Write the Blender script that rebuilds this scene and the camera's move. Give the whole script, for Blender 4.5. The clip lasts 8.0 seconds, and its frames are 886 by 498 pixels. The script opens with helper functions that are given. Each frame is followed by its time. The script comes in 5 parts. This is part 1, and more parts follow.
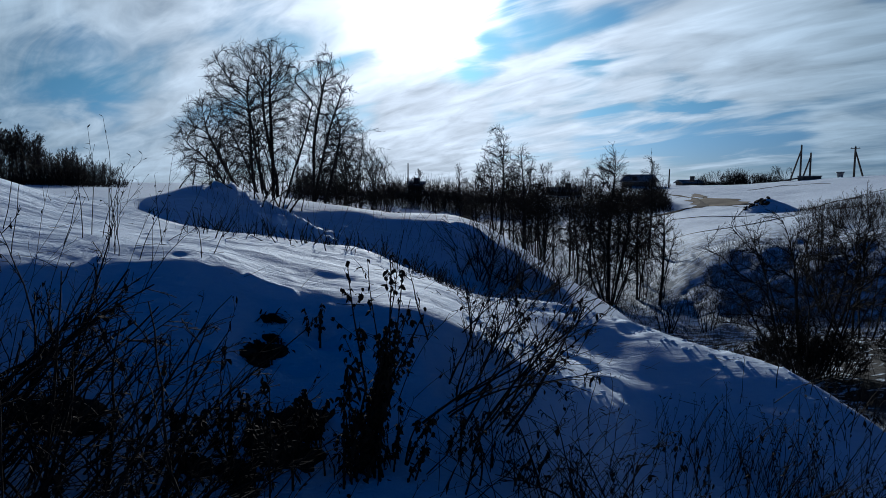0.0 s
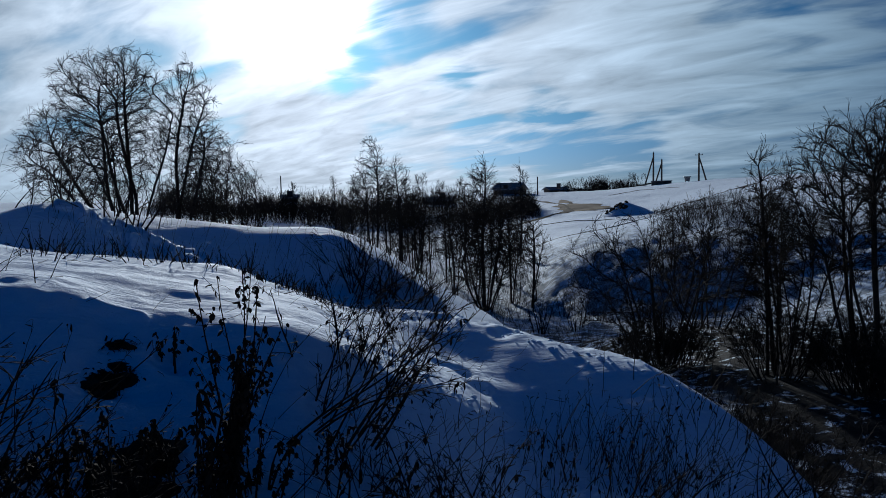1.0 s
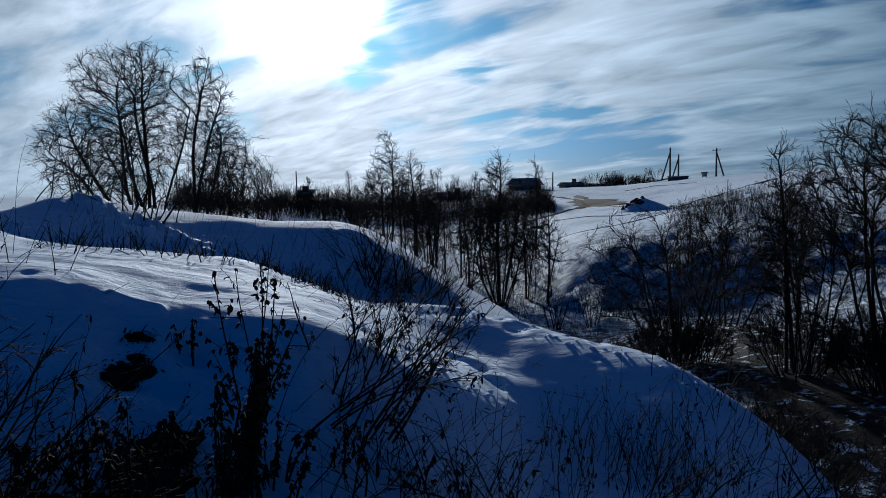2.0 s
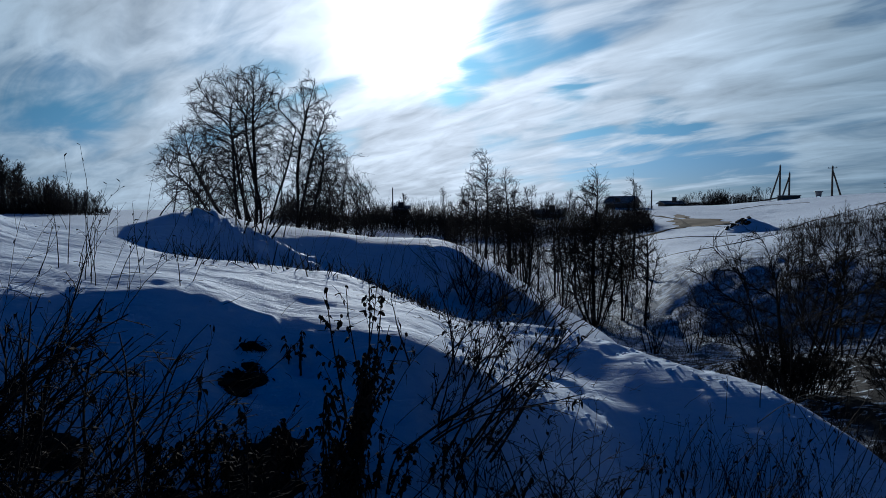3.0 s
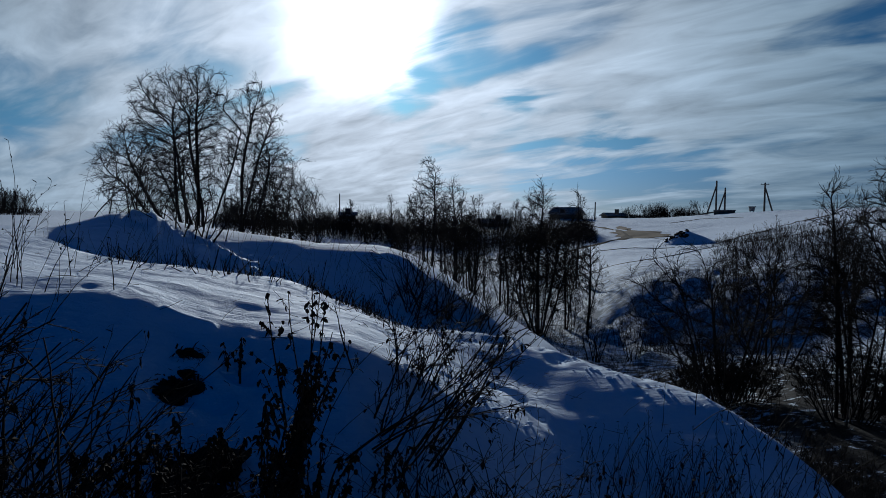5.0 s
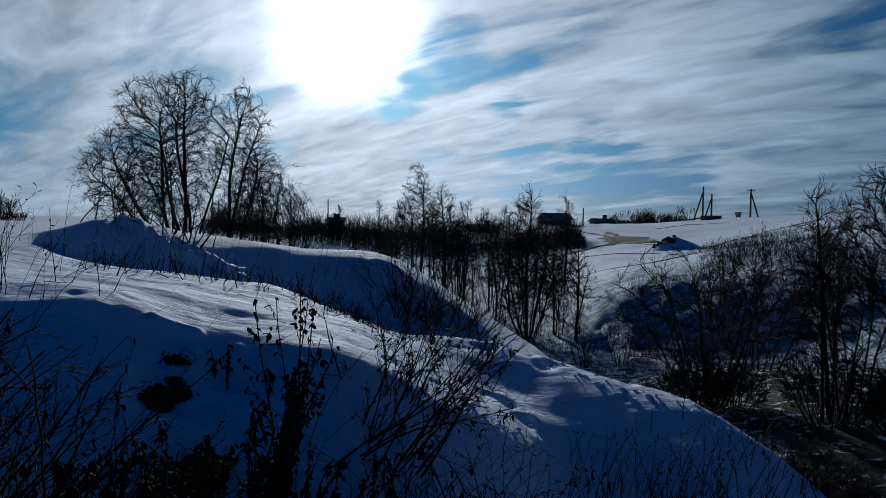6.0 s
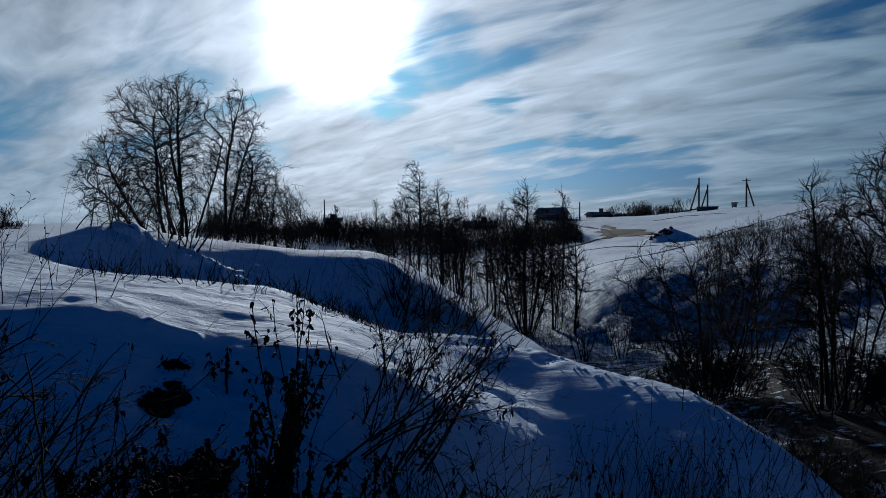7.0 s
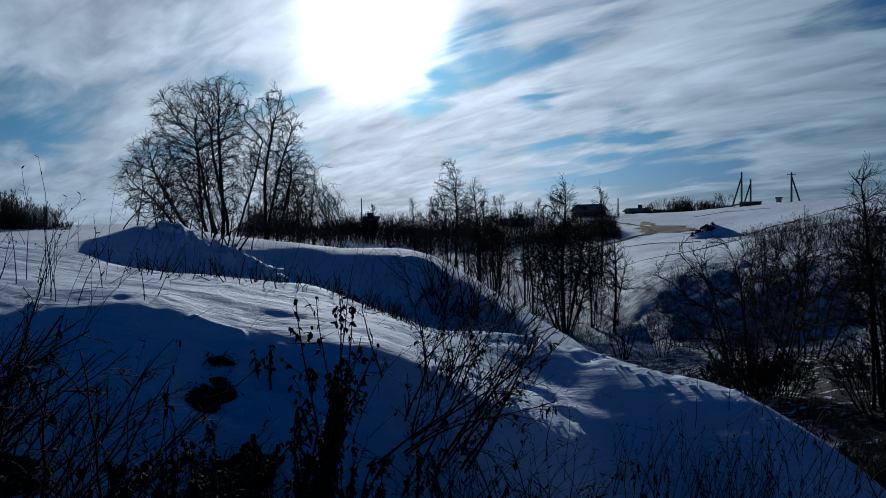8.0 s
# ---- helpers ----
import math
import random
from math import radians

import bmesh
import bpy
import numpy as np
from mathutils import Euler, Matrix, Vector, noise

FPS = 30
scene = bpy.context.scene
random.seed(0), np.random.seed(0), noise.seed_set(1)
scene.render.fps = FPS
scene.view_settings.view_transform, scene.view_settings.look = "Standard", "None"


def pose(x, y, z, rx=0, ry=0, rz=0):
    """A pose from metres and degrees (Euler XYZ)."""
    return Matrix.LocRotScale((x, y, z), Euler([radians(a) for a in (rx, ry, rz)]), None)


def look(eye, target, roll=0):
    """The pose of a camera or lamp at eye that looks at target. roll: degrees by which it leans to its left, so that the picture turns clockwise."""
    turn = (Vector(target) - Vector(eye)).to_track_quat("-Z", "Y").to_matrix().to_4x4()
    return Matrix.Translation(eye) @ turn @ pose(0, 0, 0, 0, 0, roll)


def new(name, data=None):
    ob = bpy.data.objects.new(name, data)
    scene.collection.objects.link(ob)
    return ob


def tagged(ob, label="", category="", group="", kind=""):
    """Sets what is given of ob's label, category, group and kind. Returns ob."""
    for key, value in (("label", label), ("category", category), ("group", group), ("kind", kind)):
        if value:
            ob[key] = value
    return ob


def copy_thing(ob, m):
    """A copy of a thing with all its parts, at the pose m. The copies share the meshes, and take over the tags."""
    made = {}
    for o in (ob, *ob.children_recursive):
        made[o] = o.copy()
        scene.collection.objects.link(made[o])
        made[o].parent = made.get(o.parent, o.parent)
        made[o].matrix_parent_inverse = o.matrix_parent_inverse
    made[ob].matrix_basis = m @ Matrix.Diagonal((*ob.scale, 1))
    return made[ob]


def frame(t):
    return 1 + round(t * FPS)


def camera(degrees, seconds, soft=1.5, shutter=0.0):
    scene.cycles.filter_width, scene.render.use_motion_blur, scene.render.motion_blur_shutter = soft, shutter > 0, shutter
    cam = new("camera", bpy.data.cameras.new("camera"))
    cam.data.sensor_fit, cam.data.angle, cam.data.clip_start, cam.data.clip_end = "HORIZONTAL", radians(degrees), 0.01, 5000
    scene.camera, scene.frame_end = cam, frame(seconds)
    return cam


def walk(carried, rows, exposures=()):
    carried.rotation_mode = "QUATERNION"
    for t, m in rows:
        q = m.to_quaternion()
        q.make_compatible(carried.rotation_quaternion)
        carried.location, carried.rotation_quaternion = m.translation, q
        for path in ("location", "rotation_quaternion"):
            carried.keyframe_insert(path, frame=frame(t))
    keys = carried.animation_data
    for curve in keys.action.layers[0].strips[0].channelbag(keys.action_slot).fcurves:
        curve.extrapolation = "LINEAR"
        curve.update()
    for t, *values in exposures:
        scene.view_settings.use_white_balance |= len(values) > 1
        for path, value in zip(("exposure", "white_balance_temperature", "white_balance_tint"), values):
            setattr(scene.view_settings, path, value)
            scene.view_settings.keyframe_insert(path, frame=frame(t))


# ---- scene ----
# ---- camera and walk ----
cam = camera(67.18, 8.0, soft=0.75)
PATH = [
    (0.0, pose(-0.000, -0.000, 1.600, 84.49, -0.04, 0.02)),
    (0.5, pose(0.065, 0.020, 1.599, 85.32, 0.95, -5.81)),
    (1.0, pose(0.104, 0.032, 1.591, 85.31, 1.35, -10.53)),
    (1.5, pose(0.107, 0.055, 1.581, 85.60, 0.16, -12.58)),
    (2.0, pose(0.090, 0.062, 1.577, 84.94, 1.26, -9.27)),
    (2.2, pose(0.064, 0.049, 1.586, 85.62, 1.64, -5.12)),
    (3.3, pose(0.033, 0.008, 1.605, 87.24, 0.65, -1.19)),
    (3.5, pose(0.044, 0.012, 1.603, 88.01, -0.49, -3.73)),
    (4.0, pose(0.046, 0.027, 1.600, 87.38, -0.01, -5.83)),
    (4.5, pose(0.047, 0.033, 1.601, 87.09, -0.40, -6.53)),
    (4.7, pose(0.040, 0.022, 1.600, 87.28, -0.69, -5.59)),
    (5.8, pose(0.045, 0.033, 1.604, 86.66, 0.07, -6.78)),
    (6.0, pose(0.041, 0.022, 1.603, 87.65, -0.56, -6.75)),
    (6.5, pose(0.046, 0.006, 1.602, 88.26, -0.02, -6.94)),
    (7.0, pose(0.052, 0.015, 1.604, 87.44, 0.91, -7.02)),
    (7.5, pose(0.046, 0.030, 1.605, 86.70, 1.63, -6.14)),
    (8.0, pose(0.027, 0.035, 1.598, 87.32, 1.38, -3.91)),
]
walk(cam, PATH, [(0.0, -0.12, 5300, 8), (2.2, -0.10, 5300, 8), (3.5, -0.33, 5300, 8), (4.5, -0.45, 5300, 8), (6.5, -0.45, 5300, 8), (8.0, -0.43, 5300, 8)])

# ---- world, sun, exposure ----
SUN_AZ, SUN_EL = -1.2, 15.5          # degrees, azimuth clockwise from +y
SKY_GAIN = 0.055
sun_dir = Vector((math.sin(radians(SUN_AZ)) * math.cos(radians(SUN_EL)),
                  math.cos(radians(SUN_AZ)) * math.cos(radians(SUN_EL)), math.sin(radians(SUN_EL))))
sun_data = bpy.data.lights.new("sun", "SUN")
sun_data.energy, sun_data.angle, sun_data.color = 4.6, radians(1.6), (1.0, 0.90, 0.74)
sun = new("sun", sun_data)
sun.matrix_world = look(sun_dir * 60, (0, 0, 0))
scene.view_settings.exposure = 0.0


class Nodes:
    """Short-hand for a node tree."""

    def __init__(self, tree):
        self.tree = tree
        tree.nodes.clear()

    def add(self, kind, **kw):
        n = self.tree.nodes.new(kind)
        for k, v in kw.items():
            setattr(n, k, v)
        return n

    def put(self, socket, v):
        if isinstance(v, bpy.types.NodeSocket):
            self.tree.links.new(v, socket)
        elif v is not None:
            socket.default_value = v

    def math(self, op, a, b=None, c=None, clamp=False):
        n = self.add("ShaderNodeMath", operation=op, use_clamp=clamp)
        for i, v in enumerate((a, b, c)):
            self.put(n.inputs[i], v)
        return n.outputs[0]

    def vmath(self, op, a, b=None, out=0):
        n = self.add("ShaderNodeVectorMath", operation=op)
        self.put(n.inputs[0], a)
        self.put(n.inputs[1], b)
        return n.outputs[out]

    def noise(self, vec, scale, detail=4.0, rough=0.55, distort=0.0):
        n = self.add("ShaderNodeTexNoise")
        self.put(n.inputs["Vector"], vec)
        n.inputs["Scale"].default_value = scale
        n.inputs["Detail"].default_value = detail
        n.inputs["Roughness"].default_value = rough
        n.inputs["Distortion"].default_value = distort
        return n.outputs["Fac"]

    def ramp(self, v, lo, hi, a=0.0, b=1.0):
        n = self.add("ShaderNodeMapRange", interpolation_type="SMOOTHSTEP")
        for i, x in enumerate((v, lo, hi, a, b)):
            self.put(n.inputs[i], x)
        return n.outputs[0]

    def mix(self, f, a, b, mode="MIX"):
        n = self.add("ShaderNodeMix", data_type="RGBA", blend_type=mode)
        self.put(n.inputs[0], f)
        self.put(n.inputs[6], a)
        self.put(n.inputs[7], b)
        return n.outputs[2]

    def xyz(self, x, y, z):
        n = self.add("ShaderNodeCombineXYZ")
        for i, v in enumerate((x, y, z)):
            self.put(n.inputs[i], v)
        return n.outputs[0]


def aim(az, el):
    a, e = radians(az), radians(el)
    return (math.sin(a) * math.cos(e), math.cos(a) * math.cos(e), math.sin(e))


def make_world():
    world = bpy.data.worlds.new("winter_sky")
    scene.world = world
    world.use_nodes = True
    n = Nodes(world.node_tree)
    sky = n.add("ShaderNodeTexSky", sky_type="NISHITA", sun_disc=False, sun_elevation=radians(SUN_EL),
                sun_rotation=radians(SUN_AZ), air_density=1.0, dust_density=0.4, ozone_density=2.0)
    way = n.vmath("NORMALIZE", n.add("ShaderNodeTexCoord").outputs["Generated"])
    sep = n.add("ShaderNodeSeparateXYZ")
    n.put(sep.inputs[0], way)
    up = n.math("MAXIMUM", sep.outputs[2], 0.0)
    den = n.math("ADD", up, 0.20)
    px, py = n.math("DIVIDE", sep.outputs[0], den), n.math("DIVIDE", sep.outputs[1], den)
    # cirrus streaks drawn out along one wind direction
    wind = radians(-44)
    along = n.math("ADD", n.math("MULTIPLY", px, math.sin(wind)), n.math("MULTIPLY", py, math.cos(wind)))
    across = n.math("SUBTRACT", n.math("MULTIPLY", px, math.cos(wind)), n.math("MULTIPLY", py, math.sin(wind)))
    flat = n.xyz(across, n.math("MULTIPLY", along, 0.40), 3.7)
    broad = n.noise(flat, 1.5, 4.0, 0.5, 0.7)
    fine = n.noise(n.xyz(across, n.math("MULTIPLY", along, 0.42), 9.1), 3.2, 5.0, 0.52, 0.9)
    wisp = n.noise(n.xyz(across, n.math("MULTIPLY", along, 0.38), 2.3), 8.0, 5.0, 0.55, 0.7)
    cover = n.math("ADD", n.math("MULTIPLY", broad, 0.52), n.math("ADD", n.math("MULTIPLY", fine, 0.42), n.math("MULTIPLY", wisp, 0.14)))
    for az, el, wide, amount in SKY_GAPS:
        dot = n.vmath("DOT_PRODUCT", way, aim(az, el), 1)
        near = n.ramp(dot, math.cos(radians(wide)), 1.0)
        cover = n.math("ADD", cover, n.math("MULTIPLY", near, n.math("MULTIPLY", n.ramp(fine, 0.34, 0.66, 1.45, 0.35), amount)))
    mask = n.ramp(cover, 0.33, 0.58)
    # forward scattering in the thin cloud round the sun
    toward = n.vmath("DOT_PRODUCT", way, tuple(sun_dir), 1)
    ang = n.math("MULTIPLY", n.math("ARCCOSINE", n.math("MINIMUM", toward, 0.99999)), 180 / math.pi)
    core = n.math("POWER", math.e, n.math("MULTIPLY", n.math("POWER", n.math("DIVIDE", ang, n.math("MULTIPLY_ADD", broad, 4.0, n.math("MULTIPLY_ADD", fine, 2.0, 1.7))), 3.0), -1.0))
    halo = n.math("POWER", math.e, n.math("DIVIDE", ang, -17.0))
    wide = n.math("POWER", math.e, n.math("DIVIDE", ang, -42.0))
    body = n.math("MAXIMUM", n.math("MULTIPLY_ADD", n.math("MULTIPLY_ADD", broad, 0.4, n.math("MULTIPLY_ADD", fine, 0.8, n.math("MULTIPLY", wisp, 0.7))), 1.35, -0.29), 0.15)
    light = n.math("MULTIPLY", n.math("MULTIPLY_ADD", wide, 0.90, n.math("MULTIPLY", halo, 0.30)), body)
    # the cloud thins out and the sky deepens away from the sun
    away = n.ramp(ang, 34.0, 78.0, 1.0, 0.015)
    away = n.math("MULTIPLY", away, n.ramp(sep.outputs[2], math.sin(radians(16)), math.sin(radians(30)), 1.0, 0.01))
    light = n.math("MULTIPLY", light, away)
    light = n.math("MULTIPLY_ADD", core, 2.6, light)
    cool = n.mix(n.ramp(ang, 6.0, 48.0), (1.0, 1.0, 0.98, 1), (0.70, 0.90, 1.0, 1))
    cool = n.mix(n.ramp(ang, 45.0, 85.0), cool, (0.12, 0.40, 1.0, 1))
    cloud = n.vmath("MULTIPLY", cool, n.xyz(light, light, light))
    deep = n.mix(n.ramp(ang, 30.0, 70.0), n.mix(n.ramp(sep.outputs[2], 0.0, 0.16), (SKY_GAIN * 0.62, SKY_GAIN * 1.0, SKY_GAIN * 2.05, 1), (SKY_GAIN * 0.62, SKY_GAIN * 1.12, SKY_GAIN * 1.46, 1)),
                 (SKY_GAIN * 0.08, SKY_GAIN * 0.50, SKY_GAIN * 1.6, 1))
    blue = n.vmath("MULTIPLY", sky.outputs[0], deep)
    fade = n.math("MULTIPLY", n.math("POWER", math.e, n.math("DIVIDE", ang, -45.0)), n.math("MULTIPLY", n.ramp(ang, 34.0, 85.0, 1.0, 0.10), n.ramp(sep.outputs[2], math.sin(radians(14)), math.sin(radians(38)), 1.0, 0.10)))
    blue = n.vmath("MULTIPLY", blue, n.xyz(fade, fade, fade))
    depth = n.ramp(ang, 30.0, 75.0)          # clear winter blue on the side away from the sun
    blue = n.vmath("ADD", blue, n.vmath("MULTIPLY", (0.001, 0.025, 0.090), n.xyz(depth, depth, depth)))
    mask = n.math("MULTIPLY", mask, n.math("SUBTRACT", 1.0, depth))
    colour = n.mix(mask, blue, cloud)
    bg = n.add("ShaderNodeBackground")
    n.put(bg.inputs[0], colour)
    bg.inputs[1].default_value = 1.0
    n.put(n.add("ShaderNodeOutputWorld").inputs[0], bg.outputs[0])


# breaks in the cloud and denser spots: azimuth, elevation, radius, amount
SKY_GAPS = [(4.8, 12.8, 3.2, -0.11), (3.2, 10.6, 2.8, -0.11), (1.2, 9.2, 2.4, -0.08), (-1.8, 7.4, 2.4, -0.06), (7.5, 15.0, 3.4, -0.09), (9.0, 12.5, 3.0, -0.08), (13.4, 11.4, 3.4, -0.12), (11, 8.6, 2.6, -0.07),
            (20.5, 4.6, 5.0, -0.24), (14, 3.8, 4, -0.20), (26, 3.5, 4, -0.16), (12, 9.6, 2.2, -0.10), (-29, 9.5, 5, -0.07), (-27, 6.5, 3.5, -0.05), (36, 15, 6, -0.06), (-4, 15, 5, 0.12), (-1, 4.5, 6, 0.16), (25, 11, 7, 0.16), (-8.4, 11.8, 2.4, -0.05), (42, 12, 8, -0.08),
            (-24, 17, 8, 0.07), (-22, 3, 4, 0.05)]
make_world()


# ---- materials ----
def material(name, colours, scale=20.0, rough=0.8, bump=0.3, bump_scale=60.0, spread=0.15, gloss=0.06):
    """Two-tone surface with grain, wear and per-object variation."""
    m = bpy.data.materials.new(name)
    m.use_nodes = True
    n = Nodes(m.node_tree)
    pos = n.add("ShaderNodeTexCoord").outputs["Object"]
    big, small = n.noise(pos, scale, 4.0, 0.6), n.noise(pos, bump_scale, 3.0, 0.6)
    col = n.mix(n.ramp(big, 0.3, 0.7), (*colours[0], 1), (*colours[1], 1))
    info = n.add("ShaderNodeObjectInfo").outputs["Random"]
    tone = n.math("ADD", n.math("MULTIPLY_ADD", info, spread, 1 - spread / 2), n.math("MULTIPLY_ADD", small, 0.3, -0.15))
    col = n.vmath("MULTIPLY", col, n.xyz(tone, tone, tone))
    bs = n.add("ShaderNodeBsdfPrincipled")
    n.put(bs.inputs["Base Color"], col)
    n.put(bs.inputs["Roughness"], n.math("MULTIPLY_ADD", small, 0.2, rough - 0.1))
    bs.inputs["Specular IOR Level"].default_value = gloss
    if bump:
        b = n.add("ShaderNodeBump")
        b.inputs["Strength"].default_value = bump
        b.inputs["Distance"].default_value = 0.01
        n.put(b.inputs["Height"], n.math("ADD", small, big))
        n.put(bs.inputs["Normal"], b.outputs[0])
    n.put(n.add("ShaderNodeOutputMaterial").inputs[0], bs.outputs[0])
    return m


def snow_material():
    """Wind-packed snow, with earth and flattened grass showing through on the valley side."""
    m = bpy.data.materials.new("snow")
    m.use_nodes = True
    n = Nodes(m.node_tree)
    pos = n.add("ShaderNodeNewGeometry").outputs["Position"]
    sep = n.add("ShaderNodeSeparateXYZ")
    n.put(sep.inputs[0], pos)
    ground = n.xyz(sep.outputs[0], sep.outputs[1], 0.0)
    dist = n.vmath("LENGTH", ground, None, 1)
    grain = n.noise(pos, 55.0, 4.0, 0.65)
    crust = n.noise(pos, 7.0, 5.0, 0.6, 0.4)
    drift = n.noise(n.vmath("MULTIPLY", pos, (1.0, 0.35, 1.0)), 1.3, 4.0, 0.5)
    white = n.mix(n.ramp(crust, 0.3, 0.75), (0.62, 0.73, 0.88, 1), (0.70, 0.79, 0.91, 1))
    white = n.mix(n.ramp(drift, 0.55, 0.8, 0.0, 0.35), white, (0.60, 0.70, 0.84, 1))
    # bare patches: only past the bank, where snow lies thin; also painted as shade
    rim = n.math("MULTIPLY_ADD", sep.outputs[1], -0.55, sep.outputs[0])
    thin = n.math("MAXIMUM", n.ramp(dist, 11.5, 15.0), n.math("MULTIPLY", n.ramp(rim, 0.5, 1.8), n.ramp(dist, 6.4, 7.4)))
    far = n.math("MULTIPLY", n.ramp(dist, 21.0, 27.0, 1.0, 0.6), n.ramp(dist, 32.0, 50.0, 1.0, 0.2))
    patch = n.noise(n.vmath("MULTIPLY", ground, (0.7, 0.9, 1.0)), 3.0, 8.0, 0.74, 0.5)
    growth = n.math("MULTIPLY", n.math("MULTIPLY", n.ramp(rim, 0.2, 1.8), n.ramp(dist, 17.0, 24.0, 0.075, 0.0)), n.ramp(dist, 9.5, 13.0, 0.1, 1.0))      # more bare earth: thicker dry grass, plus ravine-floor shade put into the colour
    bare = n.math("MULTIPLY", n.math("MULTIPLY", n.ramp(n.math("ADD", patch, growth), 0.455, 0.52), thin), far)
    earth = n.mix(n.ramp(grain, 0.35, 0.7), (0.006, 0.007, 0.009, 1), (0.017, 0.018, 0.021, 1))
    bs = n.add("ShaderNodeBsdfPrincipled")
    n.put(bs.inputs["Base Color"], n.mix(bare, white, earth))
    n.put(bs.inputs["Roughness"], n.math("MULTIPLY_ADD", grain, 0.25, 0.68))
    bs.inputs["Specular IOR Level"].default_value = 0.12
    b = n.add("ShaderNodeBump")
    b.inputs["Strength"].default_value = 0.8
    b.inputs["Distance"].default_value = 0.06
    h = n.math("ADD", n.math("MULTIPLY", crust, 0.45), n.math("MULTIPLY", grain, 0.20))
    lean = n.xyz(n.math("MULTIPLY_ADD", sep.outputs[0], 0.24, n.math("MULTIPLY", sep.outputs[1], 0.06)),
                 n.math("MULTIPLY_ADD", sep.outputs[0], -0.22, sep.outputs[1]), sep.outputs[2])
    ridges = n.noise(lean, 8.0, 5.0, 0.6, 0.5)     # sastrugi
    h = n.math("ADD", h, n.math("MULTIPLY", ridges, 0.8))
    n.put(b.inputs["Height"], n.math("ADD", h, n.math("MULTIPLY", drift, 1.2)))
    n.put(bs.inputs["Normal"], b.outputs[0])
    n.put(n.add("ShaderNodeOutputMaterial").inputs[0], bs.outputs[0])
    return m


SNOW = snow_material()
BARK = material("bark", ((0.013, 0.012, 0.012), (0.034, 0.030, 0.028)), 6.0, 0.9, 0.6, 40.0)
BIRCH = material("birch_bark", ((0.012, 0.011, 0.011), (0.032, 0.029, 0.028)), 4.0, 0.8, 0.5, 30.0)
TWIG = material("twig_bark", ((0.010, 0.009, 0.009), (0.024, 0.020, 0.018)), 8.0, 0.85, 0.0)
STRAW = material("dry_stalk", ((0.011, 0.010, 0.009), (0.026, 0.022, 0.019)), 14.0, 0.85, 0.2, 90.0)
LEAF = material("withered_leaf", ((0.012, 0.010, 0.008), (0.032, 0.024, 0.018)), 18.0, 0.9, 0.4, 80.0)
EARTH = material("dark_earth", ((0.018, 0.014, 0.011), (0.05, 0.038, 0.028)), 9.0, 0.95, 0.9, 45.0)
SAND = material("sandy_track", ((0.12, 0.10, 0.075), (0.20, 0.165, 0.12)), 0.7, 0.95, 0.5, 8.0)
POLE = material("weathered_pole", ((0.07, 0.06, 0.05), (0.14, 0.12, 0.10)), 3.0, 0.85, 0.4, 30.0)
BOARD = material("weathered_boards", ((0.09, 0.075, 0.062), (0.19, 0.155, 0.125)), 2.0, 0.9, 0.4, 20.0)
ROOFING = material("dark_roofing", ((0.16, 0.16, 0.17), (0.34, 0.335, 0.34)), 1.5, 0.8, 0.3, 12.0)
CERAMIC = material("insulator_ceramic", ((0.5, 0.5, 0.48), (0.6, 0.6, 0.58)), 9.0, 0.3, 0.0, gloss=0.4)
METAL = material("dull_metal", ((0.14, 0.14, 0.145), (0.22, 0.22, 0.22)), 5.0, 0.55, 0.2, 30.0, gloss=0.4)
GLASS = material("dark_glass", ((0.015, 0.018, 0.02), (0.02, 0.022, 0.026)), 3.0, 0.1, 0.0, gloss=0.5)


# ---- mesh helpers ----
def mesh_of(name, verts, faces, mat, smooth=True):
    """Mesh from an array of points and an array of quads or triangles."""
    verts, faces = np.asarray(verts, np.float32).reshape(-1, 3), np.asarray(faces, np.int32)
    me = bpy.data.meshes.new(name)
    me.vertices.add(len(verts))
    me.vertices.foreach_set("co", verts.ravel())
    me.loops.add(faces.size)
    me.loops.foreach_set("vertex_index", faces.ravel())
    me.polygons.add(len(faces))
    me.polygons.foreach_set("loop_start", np.arange(0, faces.size, faces.shape[1], dtype=np.int32))
    me.polygons.foreach_set("use_smooth", np.full(len(faces), smooth))
    me.update(calc_edges=True)
    me.validate()
    if mat:
        me.materials.append(mat)
    return me


def shell(pieces):
    """Joins (verts, faces) pairs of equal face size."""
    vs, fs, k = [], [], 0
    for v, f in pieces:
        v = np.asarray(v).reshape(-1, 3)
        vs.append(v)
        fs.append(np.asarray(f) + k)
        k += len(v)
    return np.concatenate(vs), np.concatenate(fs)


def part(name, geo, mat, parent, label="", smooth=True, kind=""):
    ob = new(name, mesh_of(name, *geo, mat, smooth))
    ob.parent = parent
    return tagged(ob, label, kind=kind)


def bm_part(name, bm, mat, parent, label=""):
    me = bpy.data.meshes.new(name)
    bm.to_mesh(me)
    bm.free()
    me.materials.append(mat)
    ob = new(name, me)
    ob.parent = parent
    return tagged(ob, label)


